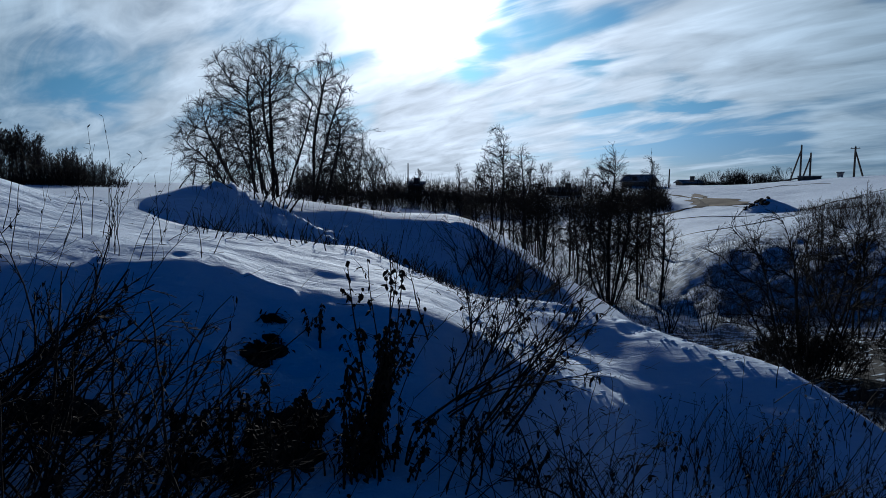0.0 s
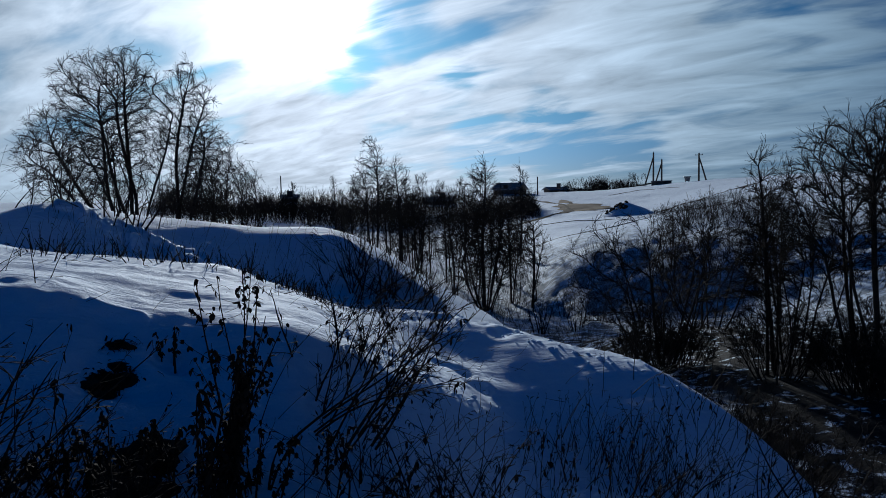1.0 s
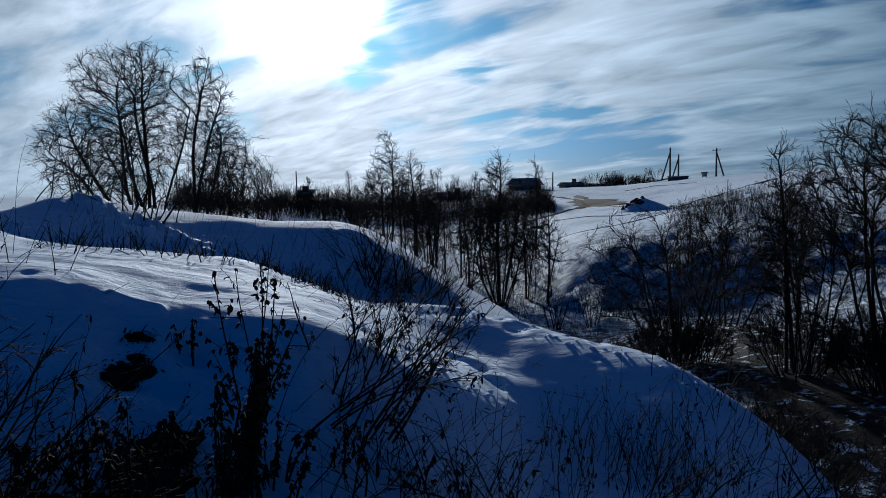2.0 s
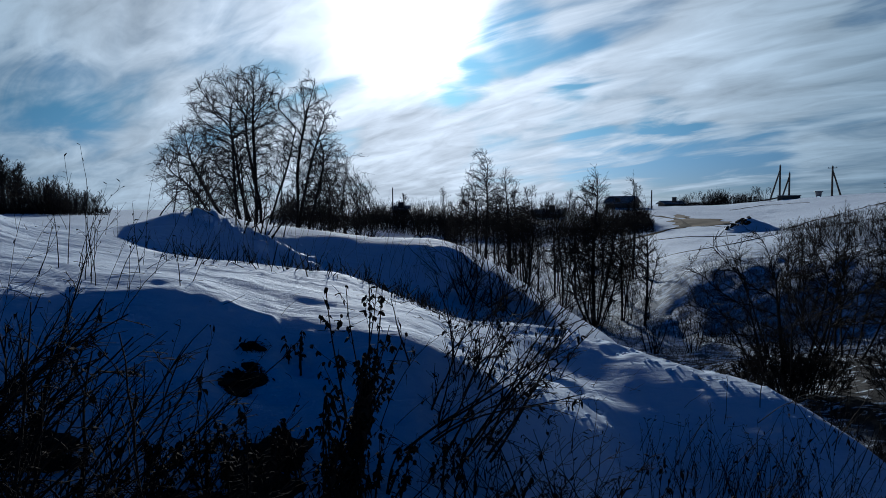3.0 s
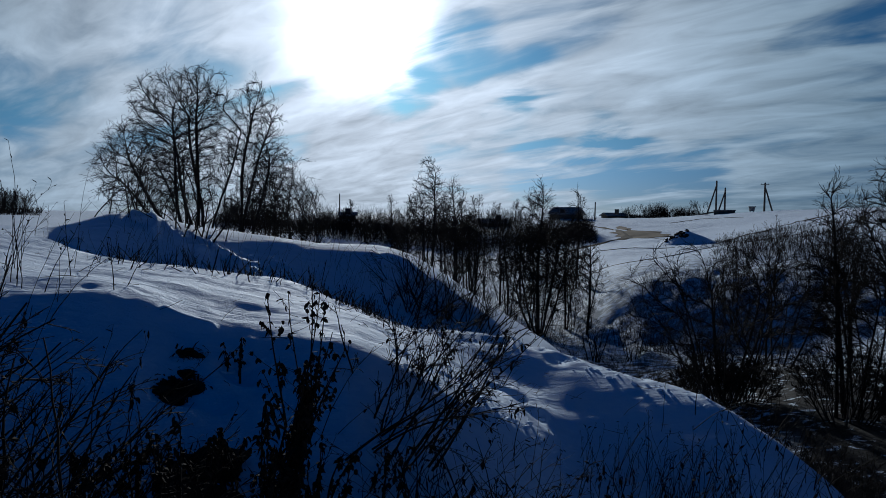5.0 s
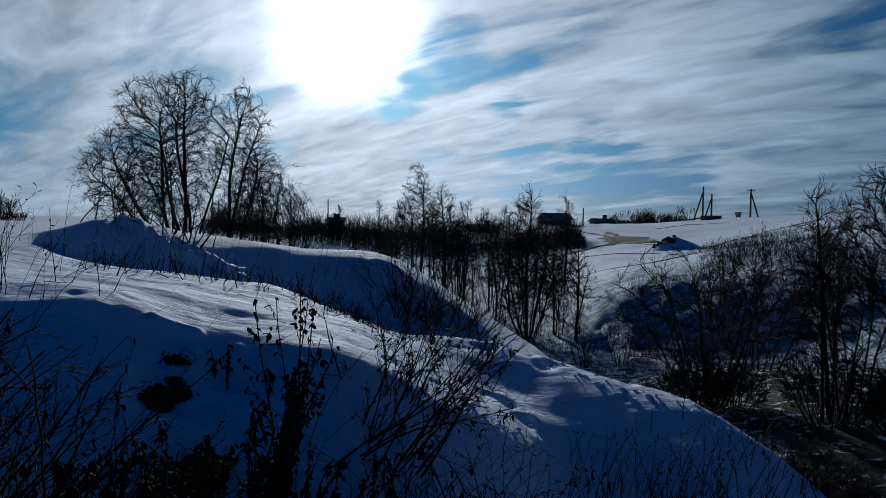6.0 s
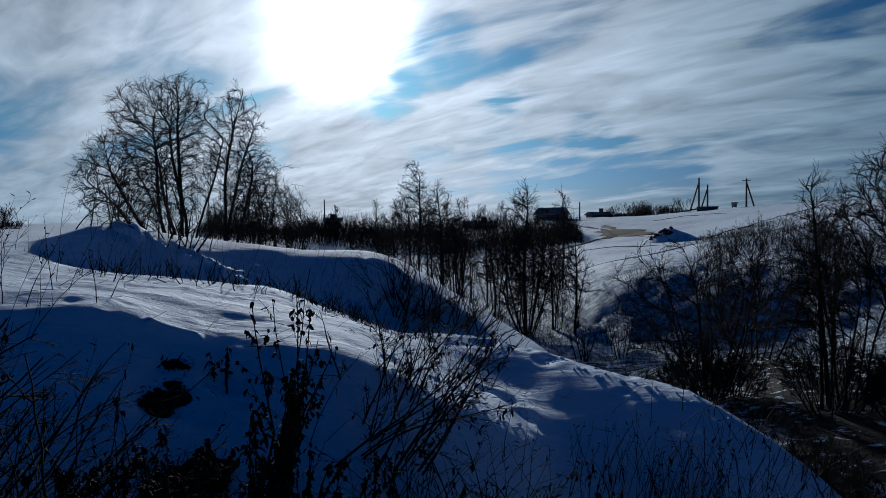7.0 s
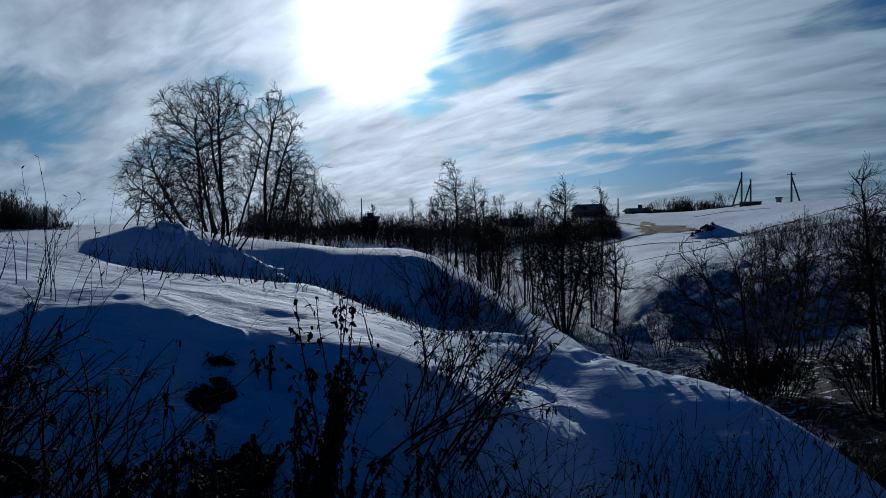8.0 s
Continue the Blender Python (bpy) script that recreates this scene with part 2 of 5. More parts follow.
def tubes(P, R, sides=3):
    """Tapered tubes along n polylines of k points: P (n, k, 3), R (n, k)."""
    n, k, _ = P.shape
    D = P[:, -1] - P[:, 0]
    D = D / (np.linalg.norm(D, axis=1, keepdims=True) + 1e-9)
    ref = np.where(np.abs(D[:, 2:3]) < 0.9, np.array([[0.0, 0, 1]]), np.array([[1.0, 0, 0]]))
    U = np.cross(D, ref)
    U /= np.linalg.norm(U, axis=1, keepdims=True) + 1e-9
    V = np.cross(D, U)
    a = np.arange(sides) * 2 * np.pi / sides
    ring = np.cos(a)[None, :, None] * U[:, None] + np.sin(a)[None, :, None] * V[:, None]
    verts = P[:, :, None, :] + R[:, :, None, None] * ring[:, None]
    idx = np.arange(n * k * sides).reshape(n, k, sides)
    a0, d0 = idx[:, :-1], idx[:, 1:]
    faces = np.stack([a0, np.roll(a0, -1, 2), np.roll(d0, -1, 2), d0], -1).reshape(-1, 4)
    return verts.reshape(-1, 3), faces


def grow(base, way, length, k, wiggle, pull, rng):
    """Polylines from base along way with wandering and a pull (upwards, or a vector)."""
    n = len(base)
    pull = np.asarray(pull, float) * np.ones(3) if np.ndim(pull) else np.array([0, 0, pull])
    P = np.zeros((n, k, 3))
    P[:, 0] = base
    d = way / (np.linalg.norm(way, axis=1, keepdims=True) + 1e-9)
    step = (np.asarray(length) / (k - 1))[:, None]
    for i in range(1, k):
        d = d + rng.normal(0, wiggle, (n, 3)) + pull
        d /= np.linalg.norm(d, axis=1, keepdims=True)
        P[:, i] = P[:, i - 1] + d * step
    return P


def sprout(P, R, count, t0, t1, angle, ratio, k, wiggle, pull, rng, thin=0.6, tip=0.25, least=0.002, shrink=0.6):
    """Side shoots on polylines P with radii R. Returns their polylines and radii."""
    n, kp, _ = P.shape
    par = np.repeat(np.arange(n), count)
    t = rng.uniform(t0, t1, len(par))
    f = t * (kp - 1)
    i = np.minimum(f.astype(int), kp - 2)
    w = (f - i)[:, None]
    base = P[par, i] * (1 - w) + P[par, i + 1] * w
    tan = P[par, i + 1] - P[par, i]
    seg = np.linalg.norm(np.diff(P, axis=1), axis=2).sum(1)
    tan /= np.linalg.norm(tan, axis=1, keepdims=True) + 1e-9
    side = np.cross(tan, rng.normal(0, 1, (len(par), 3)))
    side /= np.linalg.norm(side, axis=1, keepdims=True) + 1e-9
    a = np.radians(angle) * rng.uniform(0.65, 1.3, (len(par), 1))
    way = np.cos(a) * tan + np.sin(a) * side
    length = seg[par] * ratio * (1 - shrink * t) * rng.uniform(0.6, 1.25, len(par))
    Q = grow(base, way, length, k, wiggle, pull, rng)
    r0 = np.maximum((R[par, i] * (1 - w[:, 0]) + R[par, i + 1] * w[:, 0]) * thin, least)
    S = r0[:, None] * np.linspace(1, tip, k)[None]
    return Q, np.maximum(S, least * 0.7)


def flakes(base, way, length, width, rng, droop=0.5):
    """Curled narrow leaves, two quads across and three along, at points base along way."""
    n = len(base)
    d = way / (np.linalg.norm(way, axis=1, keepdims=True) + 1e-9)
    u = np.cross(d, rng.normal(0, 1, (n, 3)))
    u /= np.linalg.norm(u, axis=1, keepdims=True) + 1e-9
    nrm = np.cross(d, u)
    rows = []
    p, shape = base.copy(), (0.25, 1.0, 0.8, 0.1)
    for j, s in enumerate(shape):
        w = (width * s)[:, None]
        cup = (0.45 * w) * rng.uniform(0.3, 1.2, (n, 1))
        rows.append(np.stack([p - u * w + nrm * cup, p, p + u * w + nrm * cup], 1))
        d = d + np.array([0, 0, -droop]) + rng.normal(0, 0.25, (n, 3))
        d /= np.linalg.norm(d, axis=1, keepdims=True)
        p = p + d * (length / 3)[:, None]
    V = np.stack(rows, 1).reshape(n, 12, 3)
    q = np.array([[r * 3 + c, r * 3 + c + 1, r * 3 + c + 4, r * 3 + c + 3] for r in range(3) for c in range(2)])
    F = (np.arange(n)[:, None, None] * 12 + q[None]).reshape(-1, 4)
    return V.reshape(-1, 3), F


def blob(centre, size, rng, rings=5, seg=8, rough=0.25):
    """Small uneven lump."""
    th = np.linspace(0, np.pi, rings)
    ph = np.arange(seg) * 2 * np.pi / seg
    k = 1 + rng.uniform(-rough, rough, (rings, seg))
    k[0], k[-1] = 1, 1
    V = np.stack([np.sin(th)[:, None] * np.cos(ph) * k, np.sin(th)[:, None] * np.sin(ph) * k,
                  np.cos(th)[:, None] * np.ones(seg) * k], -1) * np.asarray(size) + np.asarray(centre)
    idx = np.arange(rings * seg).reshape(rings, seg)
    a, b = idx[:-1], idx[1:]
    return V.reshape(-1, 3), np.stack([a, b, np.roll(b, -1, 1), np.roll(a, -1, 1)], -1).reshape(-1, 4)


# ---- the lie of the land ----
EYE = 1.6
# lines across the land: azimuth, distance, height; the ground runs smoothly from one to the next
LINE_FOOT = [(-60, 2.6, 0.2), (-34, 2.7, 0.25), (-15, 2.8, 0.12), (0, 3.0, 0.05), (8, 3.1, -0.08), (12, 3.2, -0.25), (16, 3.4, -0.55), (20, 3.6, -1.0), (25, 4.0, -1.35), (36, 4.2, -2.0), (50, 4.6, -2.6), (70, 4.4, -2.2)]
LINE_BREAK = [(-60, 5.0, 1.1), (-34, 5.0, 1.13), (-26, 5.1, 1.09), (-21, 5.1, 1.08), (-18, 5.1, 1.02), (-15, 5.1, 0.89), (-11.5, 5.0, 0.775), (-8, 4.9, 0.735), (-5, 4.8, 0.745), (-2, 4.8, 0.71), (0, 4.85, 0.66), (3.2, 4.9, 0.50),
              (7, 4.95, 0.31), (9, 5.0, 0.24), (12, 5.05, 0.07), (15.3, 5.1, -0.16), (17, 5.25, -0.36), (20, 5.45, -0.43), (25, 5.65, -0.48), (29, 5.6, -0.55), (32, 5.5, -0.70), (36, 5.4, -1.15), (44, 5.5, -1.9), (50, 5.6, -2.2), (70, 5.6, -2.0)]
LINE_HOLLOW = [(-60, 6.5, 1.62), (-34, 6.5, 1.43), (-24, 6.4, 1.20), (-14, 6.2, 1.02), (-7, 6.0, 0.85), (0, 6.0, 0.66), (4, 6.1, 0.44), (8, 6.2, 0.20), (11, 6.3, -0.02), (15, 6.4, -0.10), (20, 6.4, -0.165),
               (25, 6.5, -0.23), (29, 6.4, -0.32), (32, 6.3, -0.50), (36, 6.2, -0.84), (44, 6.1, -1.72), (70, 6.2, -1.9)]
LINE_CREST = [(-60, 8.0, 2.3), (-38, 8.0, 1.85), (-34, 8.0, 1.68), (-30, 8.0, 1.46), (-24, 7.6, 1.30), (-21.5, 7.4, 1.16), (-13.5, 7.3, 1.04), (-7, 7.1, 0.92), (-4, 7.1, 0.74), (-0.7, 7.1, 0.58), (2.2, 7.2, 0.39),
              (5.5, 7.4, 0.30), (8.7, 7.6, 0.26), (10.4, 7.6, 0.24), (12.4, 7.5, 0.20), (15.5, 7.4, 0.11), (19.4, 7.3, 0.0), (23, 7.2, -0.09), (25.7, 7.15, -0.11), (27.6, 7.1, -0.16), (29.3, 7.0, -0.23), (31.2, 6.95, -0.34), (33.4, 6.85, -0.47),
              (35, 6.8, -0.60), (37, 6.75, -0.76), (40, 6.7, -1.08), (44, 6.6, -1.62), (70, 7.0, -1.8)]
LINE_GULLY = [(-60, 9.0, 1.55), (-30, 9.0, 1.42), (-25, 8.6, 1.30), (-22.5, 8.5, 0.95), (-18, 8.5, 0.88), (-10, 8.9, 0.68), (-4, 9.1, 0.50), (0, 9.2, 0.32), (5, 9.3, 0.10),
              (10, 9.2, -0.08), (15.5, 8.6, -0.30), (20, 8.4, -0.6), (24, 8.6, -0.9), (31, 8.3, -1.6), (44, 8.2, -2.4), (70, 9.0, -2.2)]
LINE_RIDGE = [(-60, 12, 1.9), (-34, 11, 1.74), (-30, 11, 1.45), (-25, 10.6, 1.38), (-23, 9.7, 1.43), (-20.5, 9.9, 1.61), (-18, 10.2, 1.59), (-13.5, 10.6, 1.39), (-9.3, 11, 1.25), (-4, 11.2, 1.12),
              (0, 11.4, 1.11), (2.7, 11.4, 1.0), (4.7, 11.3, 0.79), (7.5, 11.2, 0.43), (10.4, 11.0, 0.07), (12.7, 10.6, -0.18), (15.5, 10.2, -0.40), (24, 11, -1.9), (31, 10.4, -2.4), (44, 10.5, -2.75), (70, 11, -2.6)]
LINE_BACK = [(-60, 18, 0.9), (-34, 18, 0.6), (-15, 18, 0.1), (-5, 18, -0.8), (3, 18, -1.8), (10, 18, -2.8), (20, 18, -3.2), (30, 16.6, -2.6), (37, 15.5, -2.42), (44, 15, -2.3), (70, 16, -2.1)]
LINE_VALLEY = [(-60, 29, 0.5), (-34, 29, 0.3), (-15, 30, -0.5), (-5, 30, -1.8), (3, 30, -3.1), (10, 29, -4.0), (20, 28, -4.0), (30, 27, -3.3), (45, 26, -2.1), (70, 26, -2.0)]
LINE_BANK = [(-60, 40, 0.5), (-34, 40, 0.2), (-15, 40, -0.8), (0, 40, -3.4), (10, 40, -4.2), (15, 38, -3.7), (18.5, 35, -2.8), (22, 35, -1.75), (26, 35, -1.15), (30, 35, -0.85), (45, 36, 0.05), (70, 36, 1.0)]
LINE_FIELD = [(-60, 80, 1.0), (-34, 80, 1.0), (-15, 80, 0.4), (-5, 80, -0.6), (0, 80, -1.3), (10, 80, -2.2), (20, 80, -0.7), (27, 80, -0.3), (35, 80, 1.2), (46, 80, 2.6), (70, 80, 3)]
LINE_BROW = [(-60, 140, 2.0), (-34, 140, 2.0), (-5, 140, 1.6), (5, 140, 1.3), (20, 140, 1.35), (24.5, 140, 1.6), (27, 140, 2.2), (29, 140, 2.6), (31.5, 140, 3.0), (36, 140, 3.5), (46, 140, 4.2), (70, 140, 4.4)]
LINE_FAR = [(-60, 260, 2.4), (20, 260, 1.8), (30, 260, 2.0), (46, 260, 3.2), (70, 260, 4)]


def between(lower, upper, run, steep):
    """A line just short of the upper one, which keeps the slope's edge crisp: run in metres, steep by azimuth."""
    out = []
    la, ua = np.array(lower, float), np.array(upper, float)
    for az in sorted(set(la[:, 0]) | set(ua[:, 0])):
        r0, z0 = np.interp(az, la[:, 0], la[:, 1]), np.interp(az, la[:, 0], la[:, 2])
        r1, z1 = np.interp(az, ua[:, 0], ua[:, 1]), np.interp(az, ua[:, 0], ua[:, 2])
        d = float(np.interp(az, *run))
        out.append((az, r1 - d, z1 - d * (z1 - z0) / (r1 - r0) * float(np.interp(az, *steep))))
    return out


LINE_LIP = between(LINE_FOOT, LINE_BREAK, ([14, 18], [0.45, 0.8]), ([-12, -4, 14, 18], [1.22, 1.0, 1.0, 0.72]))
LINE_SHOULDER = between(LINE_GULLY, LINE_RIDGE, ([-10, -4, 2, 9, 14], [0.16, 0.26, 0.75, 0.95, 0.6]), ([-10, -4, 2, 9, 14], [0.5, 0.42, 0.32, 0.33, 0.5]))
LINES = [LINE_FOOT, LINE_LIP, LINE_BREAK, LINE_HOLLOW, LINE_CREST, LINE_GULLY, LINE_SHOULDER, LINE_RIDGE, LINE_BACK, LINE_VALLEY, LINE_BANK, LINE_FIELD, LINE_BROW, LINE_FAR]
AZ_FINE = np.arange(-180, 180.01, 0.25)


def along_az(line, col):
    """A line's distance or height on a fine azimuth scale, rounded off, and eased to its mean behind the camera."""
    a = np.array([p[0] for p in line], float)
    v = np.array([p[col] for p in line], float)
    mid = v[[0, -1]].mean()
    if col == 2:       # unseen ground behind slopes away, added so no lit snow bounces light forward
        run = np.mean([p[1] for p in line])
        mid = -min(0.36 * max(run - 1.2, 0), 9.0)
    a = np.concatenate([[-180, -115], a, [120, 180]])
    v = np.concatenate([[mid, mid], v, [mid, mid]])
    out = np.interp(AZ_FINE, a, v)
    kern = np.exp(-0.5 * (np.arange(-12, 13) * 0.25 / 0.8) ** 2)
    return np.convolve(np.pad(out, 12, mode="edge"), kern / kern.sum(), mode="valid")


NODE_R = np.stack([np.full(len(AZ_FINE), 0.0), np.full(len(AZ_FINE), 1.2)] + [along_az(l, 1) for l in LINES] + [np.full(len(AZ_FINE), 900.0), np.full(len(AZ_FINE), 4000.0)])
NODE_Z = np.stack([np.full(len(AZ_FINE), 0.0), np.full(len(AZ_FINE), 0.0)] + [along_az(l, 2) for l in LINES] + [np.full(len(AZ_FINE), 0.0), np.full(len(AZ_FINE), -6.0)])


def slopes(R, Z):
    """Monotone slopes for a smooth run through the lines."""
    h = np.diff(R, axis=0)
    d = np.diff(Z, axis=0) / h
    m = np.zeros_like(R)
    w1, w2 = 2 * h[1:] + h[:-1], h[1:] + 2 * h[:-1]
    same = d[1:] * d[:-1] > 0
    with np.errstate(divide="ignore", invalid="ignore"):
        hm = (w1 + w2) / (w1 / d[:-1] + w2 / d[1:])
    m[1:-1] = np.where(same, hm, 0.0)
    m[0], m[-1] = d[0], d[-1]
    return m


NODE_M = slopes(NODE_R, NODE_Z)


def rough_noise(x, y, seed, n=26, lo=0.5, hi=4.0):
    """Sum of plane waves: cheap uneven ground."""
    rng = np.random.default_rng(seed)
    out = np.zeros_like(x)
    for _ in range(n):
        f = math.exp(rng.uniform(math.log(lo), math.log(hi)))
        a, ph = rng.uniform(0, 2 * np.pi), rng.uniform(0, 2 * np.pi)
        out += np.sin((x * np.cos(a) + y * np.sin(a)) * f + ph) / f
    return out / n ** 0.5


DENTS = []
RIBS = [(0.3, 10.6, 0.9, 9.9, 0.07, 0.2), (-1.38, 4.78, -1.12, 4.80, 0.05, 0.06)]


def slump():
    """Broken blocks of snow lying in two runs aslant on the ridge's shaded face."""
    rng = np.random.default_rng(45)
    for ax, ay, bx, by, k in ((-3.05, 9.50, -1.5, 9.08, 20), (-2.35, 9.50, -1.7, 9.36, 7)):
        for t in np.linspace(0, 1, k):
            x, y = ax + (bx - ax) * t + rng.normal(0, 0.06), ay + (by - ay) * t + rng.normal(0, 0.06)
            d, turn = rng.uniform(0.05, 0.16), rng.normal(-0.35, 0.5)
            RIBS.append((x - d * math.cos(turn), y - d * math.sin(turn), x + d * math.cos(turn), y + d * math.sin(turn), rng.uniform(0.07, 0.15), rng.uniform(0.04, 0.07)))


slump()


def height(az, r):
    """Height of the ground at azimuth (degrees) and distance; arrays of one shape."""
    az, r = np.broadcast_arrays(np.asarray(az, float), np.asarray(r, float))
    shape = az.shape
    az, r = az.ravel(), r.ravel()
    f = (az + 180) / 0.25
    c = np.clip(f.astype(int), 0, len(AZ_FINE) - 2)
    w = f - c
    def col(A):
        return A[:, c] * (1 - w) + A[:, c + 1] * w
    R, Z, M = col(NODE_R), col(NODE_Z), col(NODE_M)
    j = np.clip((R <= r).sum(0) - 1, 0, len(R) - 2)
    n = np.arange(len(r))
    h = R[j + 1, n] - R[j, n]
    t = np.clip((r - R[j, n]) / h, 0, 1)
    z = ((1 + 2 * t) * (1 - t) ** 2 * Z[j, n] + t * (1 - t) ** 2 * h * M[j, n]
         + t * t * (3 - 2 * t) * Z[j + 1, n] + t * t * (t - 1) * h * M[j + 1, n])
    x, y = r * np.sin(np.radians(az)), r * np.cos(np.radians(az))
    near = np.clip((r - 1.0) / 2.0, 0, 1)
    calm = 1 - 0.65 * np.clip((az - 9) / 5, 0, 1) * np.clip((8 - r) / 1, 0, 1)      # the slope beyond the rib lies smooth
    z = z + near * 0.050 * np.clip((r - 3.5) / 4, 0.4, 1) * rough_noise(x, y, 3, 30, 1.2, 6.0) + near * 0.055 * calm * rough_noise(x, y, 5, 24, 5.0, 22.0) * np.clip(1.4 - r / 30, 0.1, 1)
    z = z + 0.05 * near * np.clip((5.6 - r) / 1.2, 0, 1) * rough_noise(x * 0.35 + 0.1 * y, y - 0.15 * x, 17, 24, 3.0, 16.0)
    # wind ripples on the open slope
    z = z + 0.0115 * calm * np.clip((r - 4.5) / 1.5, 0, 1) * np.clip((9.5 - r) / 1.5, 0, 1) * rough_noise(x * 0.22 + y * 0.1, y * 1.15 - x * 0.12, 8, 40, 9.0, 36.0) * 12.0
    # trodden and slumped snow on the ridge behind
    z = z + 0.11 * np.exp(-((r - 9.5) / 0.55) ** 2) * np.exp(-((az + 12) / 5.5) ** 2) * rough_noise(x, y, 14, 30, 6.0, 18.0) * 5.0
    # slumped rib lying aslant on the ridge's shaded face
    rib = np.zeros_like(z)
    for ax, ay, bx, by, h, w in RIBS:
        t = np.clip(((x - ax) * (bx - ax) + (y - ay) * (by - ay)) / ((bx - ax) ** 2 + (by - ay) ** 2), 0, 1)
        q = np.hypot(x - ax - t * (bx - ax), y - ay - t * (by - ay)) / w
        rib = np.maximum(rib, h * np.exp(-q ** 4))
    z = z + rib
    wild = np.clip((r - 12) / 8, 0, 1)
    z = z + wild * 0.20 * rough_noise(x, y, 11, 24, 0.35, 2.5) * np.clip(1.3 - r / 60, 0.25, 1)
    # lumpy drifts on the far bank of the ravine
    z = z + 0.30 * np.clip((r - 21) / 4, 0, 1) * np.clip((44 - r) / 8, 0, 1) * np.clip((az - 14) / 6, 0, 1) * np.clip((70 - az) / 10, 0, 1) * rough_noise(x, y, 27, 26, 2.4, 8.0)
    for dx, dy, s, d in DENTS:
        q = ((x - dx) ** 2 + (y - dy) ** 2) / s ** 2
        z = z - d * np.exp(-q) + 0.16 * d * np.exp(-(np.sqrt(q) - 1.6) ** 2 * 3)
    return z.reshape(shape)


def spot(az, r, lift=0.0):
    a = radians(az)
    return Vector((r * math.sin(a), r * math.cos(a), float(height(az, r)) + lift))


def footprints():
    """Trodden holes over the slope and beside the crest."""
    rng = np.random.default_rng(21)
    for a0, r0, a1, r1, k in ((9.5, 7.9, 16.5, 7.2, 11), (20, 7.4, 27, 7.6, 9), (11, 6.2, 17, 5.6, 7)):
        for i in range(k):
            a = a0 + (a1 - a0) * i / (k - 1) + rng.normal(0, 0.5)
            r = r0 + (r1 - r0) * i / (k - 1) + rng.normal(0, 0.15)
            DENTS.append((r * math.sin(radians(a)), r * math.cos(radians(a)), rng.uniform(0.07, 0.12), rng.uniform(0.03, 0.07)))
    for a, r, s, d in ((-15.3, 4.3, 0.14, 0.06), (-16.4, 4.2, 0.12, 0.05), (-10.8, 4.5, 0.10, 0.07), (-9, 4.4, 0.16, 0.06), (-13.0, 4.15, 0.12, 0.05), (1.5, 4.1, 0.14, 0.05)):
        DENTS.append((r * math.sin(radians(a)), r * math.cos(radians(a)), s, d))

    for _ in range(120):     # broken snow along the edge of the shade
        a, r = rng.uniform(-32, 8), rng.normal(4.85, 0.4)
        DENTS.append((r * math.sin(radians(a)), r * math.cos(radians(a)), rng.uniform(0.04, 0.09), rng.normal(0.004, 0.005)))
    for _ in range(150):     # clumps and hollows blown over the slope
        a, r = rng.uniform(-30, 32), rng.uniform(3.4, 9.0)
        DENTS.append((r * math.sin(radians(a)), r * math.cos(radians(a)), rng.uniform(0.03, 0.08), rng.normal(0.0, 0.011)))


footprints()


def build_ground():
    az = np.concatenate([np.arange(-180, -40, 4.0), np.arange(-40, 52, 0.22), np.arange(52, 180, 4.0)])
    r = np.concatenate([[0.02, 0.5, 1.0], np.geomspace(1.3, 14, 330), np.geomspace(14.3, 160, 170), np.geomspace(166, 4000, 40)])
    A, Rr = np.meshgrid(az, r, indexing="ij")
    Z = height(A, Rr)
    V = np.stack([Rr * np.sin(np.radians(A)), Rr * np.cos(np.radians(A)), Z], -1)
    n, k = A.shape
    idx = np.arange(n * k).reshape(n, k)
    a, b = idx, np.roll(idx, -1, 0)
    F = np.stack([a[:, :-1], a[:, 1:], b[:, 1:], b[:, :-1]], -1).reshape(-1, 4)
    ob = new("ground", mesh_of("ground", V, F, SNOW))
    return tagged(ob, "snow-covered bank, ravine and fields with bare earth patches", "snow ground", kind="structure")


build_ground()


# ---- trees and shrubs ----
def thing(name, az, r, label, category, group="", sink=0.05, turn=None):
    """Empty on the ground; local x runs across the view from the bank, y away from it."""
    ob = new(name)
    p = spot(az, r, -sink)
    ob.matrix_world = pose(p.x, p.y, p.z, 0, 0, -az if turn is None else turn)
    return tagged(ob, label, category, group)


